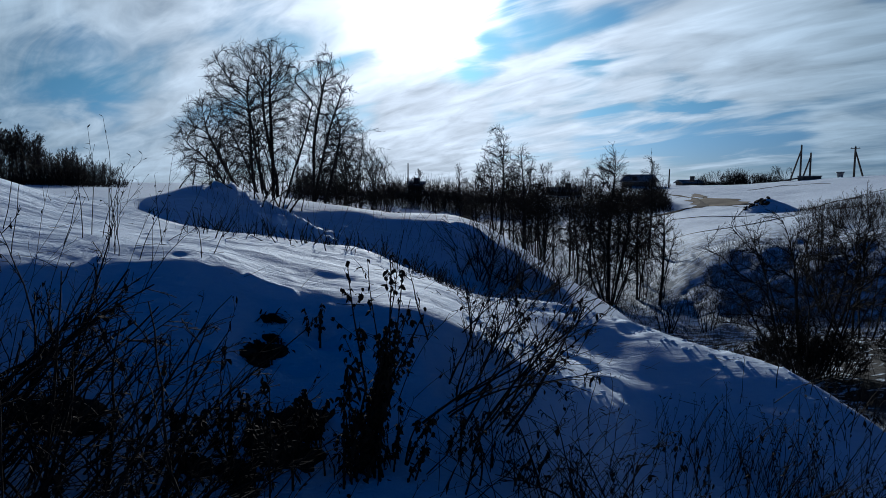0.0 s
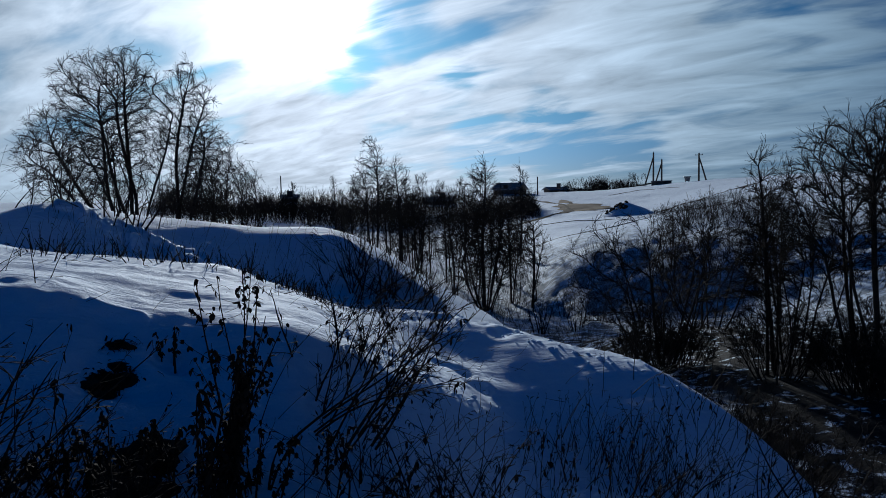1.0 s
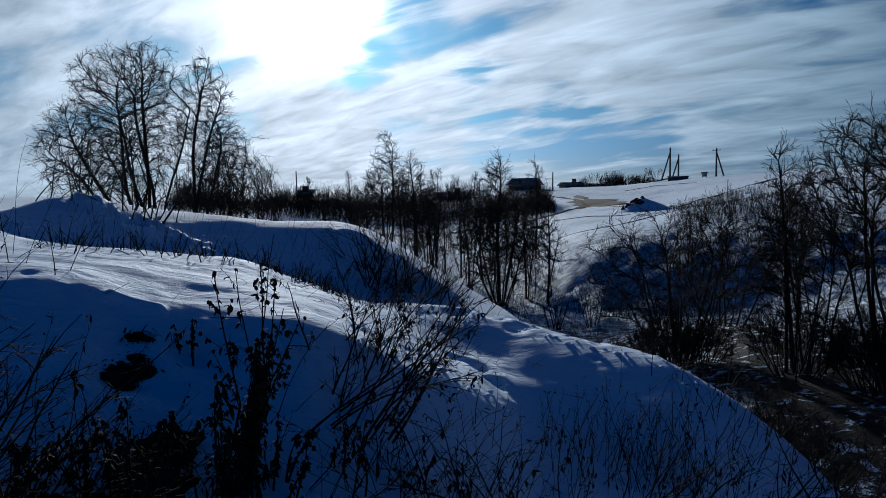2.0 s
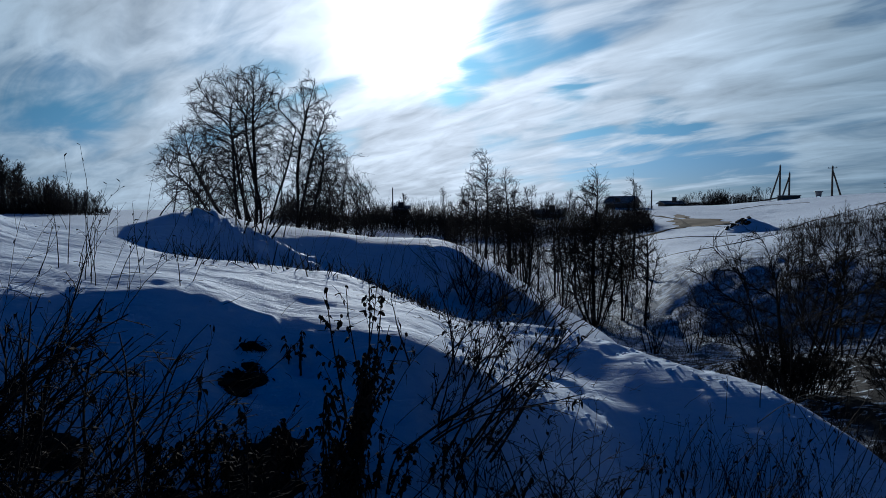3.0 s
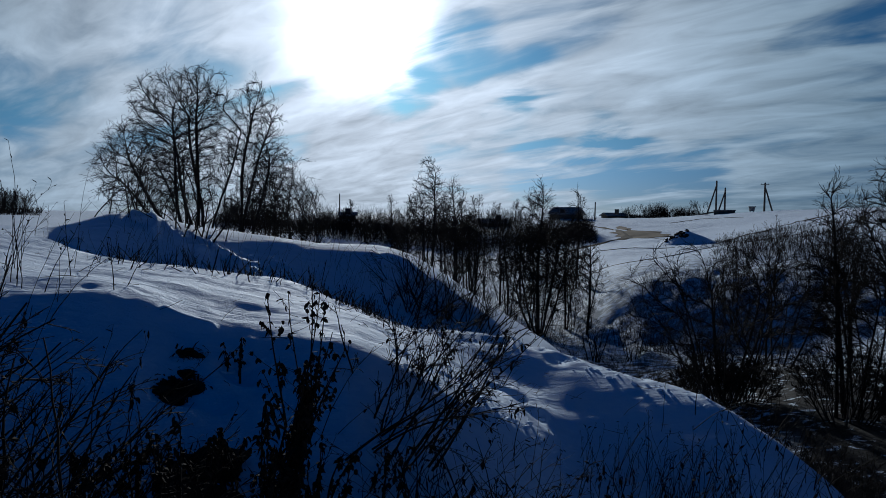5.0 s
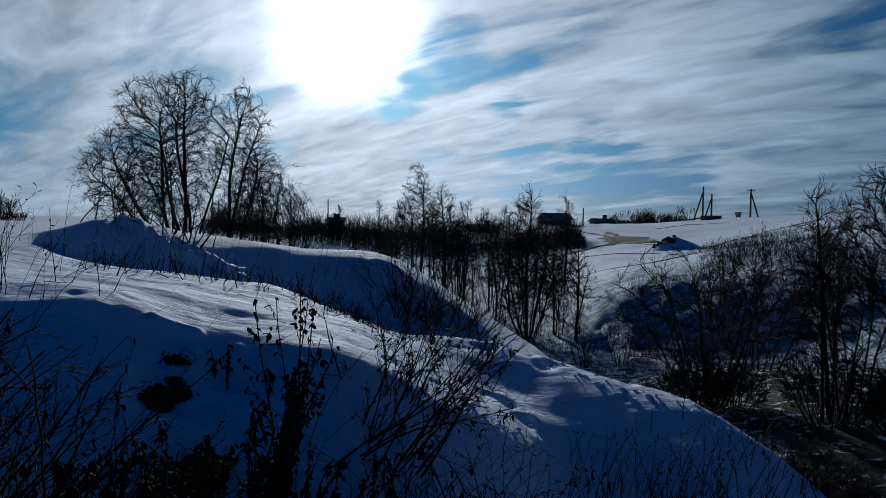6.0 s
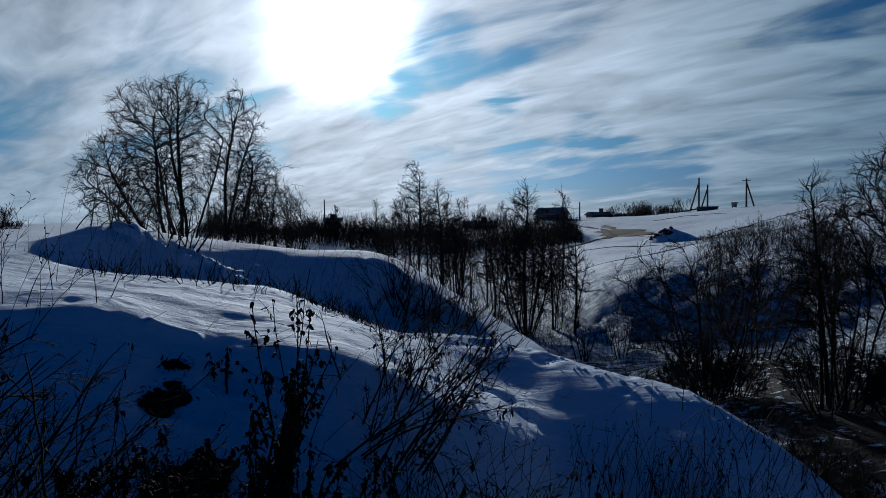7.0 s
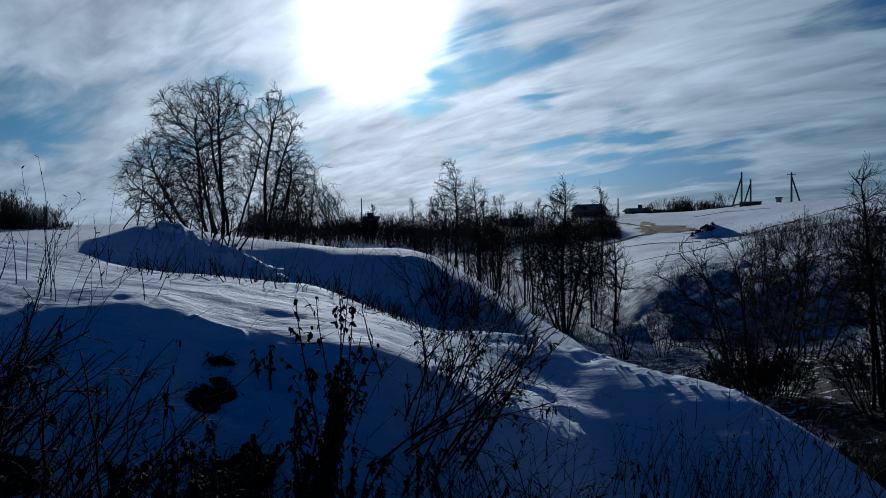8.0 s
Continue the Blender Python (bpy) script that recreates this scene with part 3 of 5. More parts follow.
def fill(P, R, count, t0, t1, angle, ratio, wide, k, wiggle, pull, rng, thin, tip, least):
    """Side shoots, as sprout() makes them; with a width they end on an egg-shaped outline about each stem."""
    n, kp, _ = P.shape
    par = np.repeat(np.arange(n), count)
    t = (np.tile(np.arange(count), n) + rng.uniform(0, 1, len(par))) / count * (t1 - t0) + t0
    f = t * (kp - 1)
    i = np.minimum(f.astype(int), kp - 2)
    w = (f - i)[:, None]
    base = P[par, i] * (1 - w) + P[par, i + 1] * w
    tan = P[par, i + 1] - P[par, i]
    tan /= np.linalg.norm(tan, axis=1, keepdims=True) + 1e-9
    seg = np.linalg.norm(np.diff(P, axis=1), axis=2).sum(1)
    side = np.cross(tan, rng.normal(0, 1, (len(par), 3)))
    side /= np.linalg.norm(side, axis=1, keepdims=True) + 1e-9
    a = np.radians(angle) * rng.uniform(0.7, 1.3, (len(par), 1))
    way = np.cos(a) * tan + np.sin(a) * side
    length = seg[par] * ratio * (1.05 - 0.55 * t) * rng.uniform(0.55, 1.2, len(par))
    if wide:
        up = (1.02 - t) / (1.02 - max(t0 - 0.1, 0.05))
        egg = wide * np.clip(up, 0, 1) ** 0.5
        length = seg[par] * egg / np.sin(np.radians(angle)) * rng.uniform(0.6, 1.15, len(par))
        length = np.minimum(length, seg[par] * (1.06 - t) * rng.uniform(0.85, 1.2, len(par)))
    Q = grow(base, way, length, k, wiggle, pull, rng)
    r0 = np.maximum((R[par, i] * (1 - w[:, 0]) + R[par, i + 1] * w[:, 0]) * thin, least)
    return Q, np.maximum(r0[:, None] * np.linspace(1, tip, k)[None], least * 0.7)


def bare_tree(name, az, r, label, stems, seed, counts=(9, 8, 6), bark=None,
              twig=0.0055, first=0.3, pull=0.06, category="tree", group="", wiggle=0.09, lift=0.035, ks=(7, 4, 2), ring=4, wide=0.15):
    """Bare broadleaf tree: stems (lean x, lean y, length, radius, foot x, foot y), limbs, and twigs."""
    rng = np.random.default_rng(seed)
    bark = bark or BARK
    root = thing(name, az, r, label, category, group)
    limb_geo, twig_geo = [], []
    kp = 12 if ring > 3 else 7
    for lx, ly, length, rad, fx, fy in stems:
        P = grow(np.array([[fx, fy, 0.0]]), np.array([[lx, ly, 1.0]]), np.array([length]), kp, wiggle * 0.55, (0, 0, lift * 12 / kp), rng)
        R = rad * np.linspace(1, 0.12, kp)[None] ** 0.9
        R[0, 0] *= 1.25
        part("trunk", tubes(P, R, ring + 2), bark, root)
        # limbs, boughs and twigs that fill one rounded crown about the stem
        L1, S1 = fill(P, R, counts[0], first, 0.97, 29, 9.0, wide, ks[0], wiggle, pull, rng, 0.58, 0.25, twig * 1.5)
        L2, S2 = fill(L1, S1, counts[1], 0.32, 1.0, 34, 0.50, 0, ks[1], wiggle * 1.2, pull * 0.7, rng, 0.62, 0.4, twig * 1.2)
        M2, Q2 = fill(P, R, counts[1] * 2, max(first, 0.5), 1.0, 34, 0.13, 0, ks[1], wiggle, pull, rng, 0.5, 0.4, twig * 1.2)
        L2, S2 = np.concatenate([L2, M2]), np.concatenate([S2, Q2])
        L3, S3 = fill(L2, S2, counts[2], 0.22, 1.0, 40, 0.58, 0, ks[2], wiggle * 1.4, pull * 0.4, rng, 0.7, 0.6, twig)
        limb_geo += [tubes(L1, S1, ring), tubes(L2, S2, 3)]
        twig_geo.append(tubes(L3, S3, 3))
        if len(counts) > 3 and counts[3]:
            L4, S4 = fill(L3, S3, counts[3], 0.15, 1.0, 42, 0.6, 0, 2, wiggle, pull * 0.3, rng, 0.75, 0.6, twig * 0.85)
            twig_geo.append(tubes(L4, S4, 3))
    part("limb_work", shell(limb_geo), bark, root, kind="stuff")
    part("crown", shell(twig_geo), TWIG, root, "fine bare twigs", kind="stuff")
    return root


def fan(n, spread, length, rad, rng, foot=0.25, depth=0.6):
    """Stems of a clump that fan out from one foot."""
    out = []
    for i in range(n):
        u = (i + 0.5) / n * 2 - 1
        out.append((u * spread + rng.normal(0, 0.05), rng.normal(0, spread * depth), length * (1 - 0.22 * u * u) * rng.uniform(0.85, 1.05),
                    rad * rng.uniform(0.6, 1.0), u * foot, rng.normal(0, foot * 0.6)))
    return out


def egg(n, centre, size, rng, shell_bias=0.34, cone=0.0):
    """Points spread through an egg-shaped crown, denser towards its outside; cone narrows it upwards."""
    v = rng.normal(0, 1, (n, 3))
    v /= np.linalg.norm(v, axis=1, keepdims=True)
    v *= rng.uniform(0, 1, (n, 1)) ** shell_bias
    taper = 1 - cone * (v[:, 2:3] + 1) / 2
    return v * np.concatenate([taper, taper, np.ones_like(taper)], 1) * np.array(size) + np.array(centre)


def colonise(stems, goals, step, reach, kill, rng, rise=0.15, jitter=0.10, rounds=90, keep_on=0.9):
    """Branches that grow from the stems towards free points of the crown. Returns places, parents and the stems' node numbers."""
    pos, parent, rows = [], [], []
    for P in stems:
        k = len(pos)
        rows.append(np.arange(k, k + len(P)))
        pos += list(P)
        parent += [-1] + list(range(k, k + len(P) - 1))
    pos = np.array(pos)
    lowest = min(3, len(stems[0]) - 1)
    kids = np.zeros(len(pos), int)
    for row in rows:
        kids[row[:lowest]] = 9
    d2 = ((goals[:, None] - pos[None]) ** 2).sum(2)
    d2[:, kids > 8] = 1e9
    near, best = d2.argmin(1), d2.min(1)
    for _ in range(rounds):
        live = (best < reach * reach) & (kids[near] < 3)
        if not live.any():
            break
        which, inv = np.unique(near[live], return_inverse=True)
        pull = goals[live] - pos[near[live]]
        pull /= np.linalg.norm(pull, axis=1, keepdims=True) + 1e-9
        way = np.zeros((len(which), 3))
        np.add.at(way, inv, pull)
        way /= np.linalg.norm(way, axis=1, keepdims=True) + 1e-9
        before = pos[which] - pos[[max(parent[i], 0) for i in which]]
        way += rng.normal(0, jitter, way.shape) + np.array([0, 0, rise]) + keep_on * before / (np.linalg.norm(before, axis=1, keepdims=True) + 1e-9)
        way /= np.linalg.norm(way, axis=1, keepdims=True)
        grown = pos[which] + way * step
        k = len(pos)
        pos = np.concatenate([pos, grown])
        parent += list(which)
        kids[which] += 1
        kids = np.concatenate([kids, np.zeros(len(grown), int)])
        d2 = ((goals[:, None] - grown[None]) ** 2).sum(2)
        c = d2.argmin(1)
        m = d2[np.arange(len(goals)), c]
        better = m < best
        near, best = np.where(better, c + k, near), np.where(better, m, best)
        keep = best > kill * kill
        goals, near, best = goals[keep], near[keep], best[keep]
        if not len(goals):
            break
    return pos, np.array(parent), rows


def crown_tree(name, az, r, label, stems, goals, seed, step=0.2, reach=2.2, kill=0.22, twig=0.006, sprays=3, spray=0.38, power=2.35, bark=None, category="tree", group="",
               rise=0.12, bend=0.05, droop=0.0, wiggle=0.05, limit=0.02):
    """Bare tree whose limbs fill the crown points: stems (lean x, lean y, length, foot x, foot y)."""
    rng = np.random.default_rng(seed)
    bark = bark or BARK
    root = thing(name, az, r, label, category, group)
    lines = []
    for lx, ly, length, fx, fy in stems:
        k = max(6, int(length / 0.3))
        lines.append(grow(np.array([[fx, fy, 0.0]]), np.array([[lx, ly, 1.0]]), np.array([length]), k, wiggle, (0, 0, bend), rng)[0])
    pos, parent, rows = colonise(lines, goals, step, reach, kill, rng, rise)
    n = len(pos)
    load = np.zeros(n)
    ends = np.bincount(parent[parent >= 0], minlength=n) == 0
    load[ends] = (twig * 1.25) ** power
    for i in range(n - 1, -1, -1):      # a limb carries the sum of what it bears
        if load[i] == 0:
            load[i] = (twig * 1.25) ** power
        if parent[i] >= 0:
            load[parent[i]] += load[i]
    rad = load ** (1 / power)
    stem_nodes = np.zeros(n, bool)
    for row in rows:
        stem_nodes[row] = True
        R = rad[row][None].copy()
        R[0, 0] *= 1.3
        part("trunk", tubes(pos[row][None], R, 6), bark, root)
    side = np.where(~stem_nodes)[0]
    up = parent[side]
    P = np.stack([pos[up], pos[side]], 1)
    R = np.stack([np.minimum(rad[up], rad[side] * 1.25), rad[side]], 1)
    fat = R[:, 1] > twig * 3
    geo = [tubes(P[~fat], R[~fat], 3)]
    if fat.any():
        geo.append(tubes(P[fat], R[fat], 5))
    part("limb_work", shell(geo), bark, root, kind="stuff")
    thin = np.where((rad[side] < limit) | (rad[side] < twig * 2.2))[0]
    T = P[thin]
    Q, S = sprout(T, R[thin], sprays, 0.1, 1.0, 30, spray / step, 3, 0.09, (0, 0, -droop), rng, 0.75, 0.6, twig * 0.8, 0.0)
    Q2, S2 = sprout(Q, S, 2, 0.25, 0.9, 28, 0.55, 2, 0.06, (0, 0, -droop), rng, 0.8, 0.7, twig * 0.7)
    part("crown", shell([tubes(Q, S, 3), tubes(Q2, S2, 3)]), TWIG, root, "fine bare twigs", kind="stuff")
    return root


def old_clump():
    """The two large many-stemmed trees on the bank's far side and the saplings beside them."""
    rng = np.random.default_rng(1)
    stems = [(0.03, 0.02, 6.6, 0.0, 0.0), (0.16, -0.05, 6.0, 0.15, 0.1), (-0.10, 0.1, 6.7, -0.1, 0.1), (-0.25, -0.1, 6.4, -0.15, 0.0), (-0.42, 0.15, 6.2, -0.2, 0.1), (-0.62, 0.0, 5.8, -0.25, 0.0),
             (-0.88, -0.1, 5.2, -0.3, 0.1), (-1.25, 0.1, 4.6, -0.3, 0.0), (-0.2, 0.4, 5.4, 0.0, 0.25), (-0.5, -0.45, 5.0, -0.1, -0.25)]
    goals = np.concatenate([egg(1700, (-0.95, 0, 5.2), (2.35, 2.1, 3.25), rng), egg(1050, (-2.55, 0, 4.0), (1.9, 1.5, 2.2), rng), egg(520, (-0.1, 0, 6.7), (1.25, 1.4, 1.9), rng)])
    goals += rng.normal(0, 0.12, goals.shape)
    crown_tree("tree", -13.9, 32, "large bare many-stemmed willow spreading behind the snow bank", stems, goals, 11, group="trees behind the bank", twig=0.0064, sprays=2, spray=0.42, kill=0.215, power=2.12, bend=0.02, rise=0.28)
    stems = [(0.05, 0.0, 7.4, 0.0, 0.0), (0.15, 0.1, 6.6, 0.12, 0.1), (0.28, -0.1, 5.4, 0.2, 0.0)]
    goals = np.concatenate([egg(950, (0.85, 0, 5.9), (1.4, 1.3, 2.95), rng, cone=0.25), egg(330, (1.3, 0, 4.4), (1.4, 1.2, 1.8), rng)])
    goals += rng.normal(0, 0.1, goals.shape)
    crown_tree("tree", -11.2, 32.5, "tall bare tree with a narrow crown behind the snow bank", stems, goals, 12, group="trees behind the bank", twig=0.0064, sprays=2, spray=0.40, kill=0.205, power=2.12, bend=0.02, rise=0.25)
    shapes = []
    for i, az in enumerate((-9.3, -8.1, -6.9)):
        rng = np.random.default_rng(15 + i)
        stems = [(u, rng.normal(0, 0.15), rng.uniform(2.4, 3.6), u * 0.5, rng.normal(0, 0.2)) for u in (-0.35, -0.12, 0.08, 0.3, 0.5)]
        shapes.append(crown_tree("sapling", az, 32 + 0.5 * i, "slender bare sapling clump beside the large trees", stems, egg(280, (0.15, 0, 3.4), (1.3, 1.0, 2.2), rng), 25 + i, group="saplings by the trees", twig=0.0056, sprays=2, spray=0.3, kill=0.27, rise=0.3))
    for az, r, size, k in ((-12.4, 34, 0.95, 0), (-10.2, 33, 0.98, 1), (-8.7, 34, 1.15, 2), (-7.4, 33, 1.12, 0), (-6.2, 34, 1.04, 1), (-5.2, 35, 0.9, 2), (-15.6, 34, 0.55, 1), (-17.5, 33, 0.45, 2)):
        p = spot(az, r, -0.05)
        copy_thing(shapes[k], pose(p.x, p.y, p.z, 0, 0, 40 * k - az) @ Matrix.Scale(size, 4))


def birch(az, r, h, seed, wide=0.16, extra=1, lean=0.0, low=0.3, label="slim bare birch with fine upright twigs rising from the ravine", n=400, fine=1.0):
    """Slim tree with an upswept, pointed crown."""
    rng = np.random.default_rng(seed)
    stems = [(lean + rng.normal(0, 0.02), 0, h * 0.86, 0, 0)]
    for _ in range(extra):
        stems.append((lean + rng.uniform(-0.22, 0.22), rng.normal(0, 0.12), h * rng.uniform(0.45, 0.65), rng.uniform(-0.25, 0.25), rng.uniform(-0.25, 0.25)))
    mid = h * (1 + low) / 2
    goals = egg(n, (lean * mid, 0, mid), (h * wide * 1.35, h * wide * 1.25, h * (1 - low) / 2), rng, 0.55, cone=0.72)
    return crown_tree("birch", az, r, label, stems, goals, seed, group="birches in the ravine", bark=BIRCH, twig=0.0064 * fine, sprays=2, spray=0.38 * fine, kill=0.23 * fine, power=2.12, rise=0.5, step=0.18 * fine, bend=0.04, wiggle=0.03)


def thicket_shapes():
    """Four bare shrub clumps, to be copied."""
    out = []
    for i, (n, spread, h) in enumerate(((7, 0.5, 3.0), (5, 0.28, 3.4), (9, 0.75, 2.4), (6, 0.4, 2.8))):
        rng = np.random.default_rng(40 + i)
        out.append(bare_tree("shrub", 8 + 3 * i, 46, "bare leafless shrub clump in the ravine", fan(n, spread, h, 0.035, rng, 0.35), 50 + i, (6, 4, 3), wide=0.2, ks=(4, 3, 2), ring=3, wiggle=0.07,
                             twig=0.0058, first=0.15, category="shrub", group="shrubs in the ravine"))
    return out


def scatter_thicket(shapes):
    rng = np.random.default_rng(9)
    def put(az, r, size):
        p = spot(az, r, -0.08)
        ob = shapes[int(rng.integers(len(shapes)))]
        copy_thing(ob, pose(p.x, p.y, p.z, 0, 0, rng.uniform(0, 360)) @ Matrix.Scale(size, 4))
    # the growth along the ravine, from the old trees to the far bank
    for _ in range(3):
        put(rng.uniform(-0.5, 8.0), rng.uniform(46, 60), rng.uniform(0.9, 1.5))
    for _ in range(3):
        put(rng.uniform(8.0, 13.0), rng.uniform(44, 60), rng.uniform(0.8, 1.4))
    for _ in range(5):
        put(rng.uniform(12.5, 18.5), rng.uniform(27, 44), rng.uniform(0.5, 1.1))
    for _ in range(4):
        put(rng.uniform(17.5, 23.0), rng.uniform(22, 34), rng.uniform(0.35, 0.8))
    for _ in range(3):
        put(rng.uniform(23.5, 34.0), rng.uniform(25, 33), rng.uniform(0.7, 1.15))
    for _ in range(6):
        put(rng.uniform(34.0, 50.0), rng.uniform(20, 36), rng.uniform(0.6, 1.2))
    for _ in range(9):
        put(rng.uniform(30.0, 50.0), rng.uniform(36, 60), rng.uniform(0.4, 0.8))


def slim_trees():
    """Young trees standing apart along the ravine."""
    shapes = [birch((1.5, 8.6, 17.2)[i], 41, 6.2, 310 + i, 0.15, i, 0.0, 0.2, "slim bare young tree in the ravine", 260) for i in range(3)]
    rng = np.random.default_rng(320)
    for lo, hi, near, far, k, s0, s1 in ((-1.5, 3.0, 44, 58, 5, 0.6, 0.9), (3.0, 8.5, 42, 56, 5, 0.75, 1.05), (8.5, 13.5, 38, 54, 3, 0.55, 0.95), (13.5, 18.5, 29, 40, 3, 0.5, 0.75), (30, 50, 22, 36, 3, 0.5, 0.7)):
        for _ in range(k):
            p = spot(rng.uniform(lo, hi), rng.uniform(near, far), -0.06)
            copy_thing(shapes[int(rng.integers(3))], pose(p.x, p.y, p.z, 0, 0, rng.uniform(0, 360)) @ Matrix.Scale(rng.uniform(s0, s1), 4))


def spread_stems(n, spread, length, rng, foot=0.25, depth=0.6):
    out = []
    for i in range(n):
        u = (i + 0.5) / n * 2 - 1
        out.append((u * spread + rng.normal(0, 0.05), rng.normal(0, spread * depth), length * (1 - 0.2 * u * u) * rng.uniform(0.8, 1.05), u * foot, rng.normal(0, foot * 0.6)))
    return out


def ravine_trees():
    slim_trees()
    birch(4.75, 44, 9.3, 81, 0.19, 2, 0.0, 0.3, n=720)
    birch(6.8, 45, 8.2, 82, 0.18, 1, 0.0, 0.3, n=720)
    birch(3.0, 46, 6.2, 83)
    birch(5.7, 47, 6.6, 79)
    birch(8.2, 46, 6.2, 78)
    rng = np.random.default_rng(8)
    birch(14.15, 32, 7.7, 84, 0.19, 1, 0.0, 0.3, n=720)
    crown_tree("tree", 14.2, 32.2, "bare tree with stems fanning low in the ravine", spread_stems(8, 0.5, 3.4, rng, 0.3), egg(900, (0, 0, 3.0), (2.3, 1.8, 2.4), rng), 98, twig=0.0055, kill=0.22, power=2.15, rise=0.3, group="birches in the ravine")
    birch(11.4, 36, 6.2, 85, 0.16, 2)
    birch(12.6, 40, 6.2, 86)
    birch(18.2, 31, 4.8, 87)
    birch(16.4, 33, 5.2, 88)
    birch(37.4, 15.6, 5.2, 89, 0.14, 3, -0.09, 0.2, "slim bare tree with several upright stems on the ravine floor", 900, 0.62)
    rng = np.random.default_rng(6)
    crown_tree("shrub", 29.0, 16.9, "broad bare willow shrub fanning from a dark foot", spread_stems(12, 0.75, 2.7, rng, 0.5), egg(750, (0, 0, 2.2), (2.5, 1.7, 1.85), rng), 91, twig=0.0042, sprays=2, kill=0.2, power=2.15, rise=0.25, step=0.15, spray=0.25, category="shrub")
    crown_tree("shrub", 32.4, 20.5, "bare willow shrub on the ravine floor", spread_stems(7, 0.6, 2.2, rng, 0.5), egg(520, (0, 0, 2.0), (1.9, 1.5, 1.6), rng), 92, twig=0.0045, kill=0.2, rise=0.25, step=0.15, spray=0.25, category="shrub")
    crown_tree("tree", 43.9, 15.1, "bare many-stemmed willow fanning from a thick dark base", spread_stems(9, 0.42, 3.9, rng, 0.28), egg(1500, (0.1, 0, 3.75), (1.95, 1.7, 1.75), rng), 93, twig=0.0038, sprays=2, kill=0.16, power=2.15, rise=0.5, step=0.13, spray=0.26, group="trees on the ravine floor")
    crown_tree("tree", 49.5, 16.5, "bare many-stemmed willow on the ravine floor", spread_stems(8, 0.45, 4.0, rng, 0.4), egg(1000, (0, 0, 3.9), (2.2, 1.8, 2.0), rng), 94, twig=0.004, sprays=2, kill=0.18, rise=0.5, step=0.14, spray=0.26, group="trees on the ravine floor")
    for i, (az, r, h) in enumerate(((43.9, 14.8, 1.5), (42.6, 14.6, 1.1), (45.2, 14.7, 1.2), (37.4, 15.3, 1.3), (29.0, 16.5, 1.2), (27.6, 16.8, 0.9), (30.6, 16.6, 0.9), (36.2, 10.1, 0.9), (35.2, 9.6, 0.7))):
        bare_tree("shrub", az, r, "low dense dark shoots on the ravine floor", fan(18, 0.8, h * 1.2, 0.02, rng, 0.4), 960 + i, (8, 5, 4), wide=0.3, ks=(4, 3, 2), ring=3, wiggle=0.08, twig=0.005, first=0.1, category="shrub", group="low shoots on the ravine floor")
    crown_tree("shrub", 38.7, 15.8, "thin bare shrub beside the slim tree", spread_stems(6, 0.25, 2.6, rng, 0.4), egg(420, (0, 0, 2.5), (1.2, 1.0, 1.7), rng), 95, twig=0.0042, kill=0.2, rise=0.4, step=0.15, spray=0.25, category="shrub")


def far_woods():
    """Distant trees on the skyline."""
    shapes = []
    for i, (n, h, spread, foot) in enumerate(((1, 7.5, 0.05, 0.1), (2, 6.2, 0.12, 0.2), (11, 3.3, 0.75, 1.3), (9, 3.8, 0.5, 1.6))):
        rng = np.random.default_rng(60 + i)
        shapes.append(bare_tree("distant_tree", (-31.5, -29.0, 22.0, 23.4)[i], (128, 126, 158, 156)[i], "small distant bare tree on the skyline", fan(n, spread, h, 0.10 if n < 5 else 0.05, rng, foot), 61 + i, (14, 5, 4) if n < 5 else (4, 3, 3), ks=(3, 2, 2), ring=3, wiggle=0.07,
                                twig=0.019, first=0.2, wide=0.26, group="trees on the skyline"))
    rng = np.random.default_rng(66)
    def put(az, r, size, which):
        p = spot(az, r, -0.1)
        copy_thing(shapes[which], pose(p.x, p.y, p.z, 0, 0, rng.uniform(0, 360)) @ Matrix.Scale(size, 4))
    for _ in range(14):      # along the far hedge
        put(rng.uniform(-12.0, 18.0), rng.uniform(78, 104), rng.uniform(0.6, 1.0), int(rng.integers(2, 4)))
    for _ in range(34):      # the wood on the far side of the open slope
        az = rng.uniform(-37, -25.8)
        put(az, rng.uniform(120, 135), (0.32 + 0.13 * max(0, -25 - az)) * rng.uniform(0.75, 1.15), int(rng.integers(2)))
    for _ in range(8):
        put(rng.uniform(-37, -26), rng.uniform(112, 122), rng.uniform(0.9, 1.4), 3)
    for _ in range(26):
        put(rng.uniform(-10, 20), rng.uniform(125, 150), rng.uniform(0.5, 0.85), int(rng.integers(3)))
    for _ in range(9):
        put(rng.uniform(20.5, 24.5), rng.uniform(150, 165), rng.uniform(0.55, 0.8), int(rng.integers(2, 4)))
    for _ in range(5):
        put(rng.uniform(24.5, 27.5), rng.uniform(146, 156), rng.uniform(0.4, 0.7), int(rng.integers(2, 4)))
    put(26.9, 152, 0.95, 3)


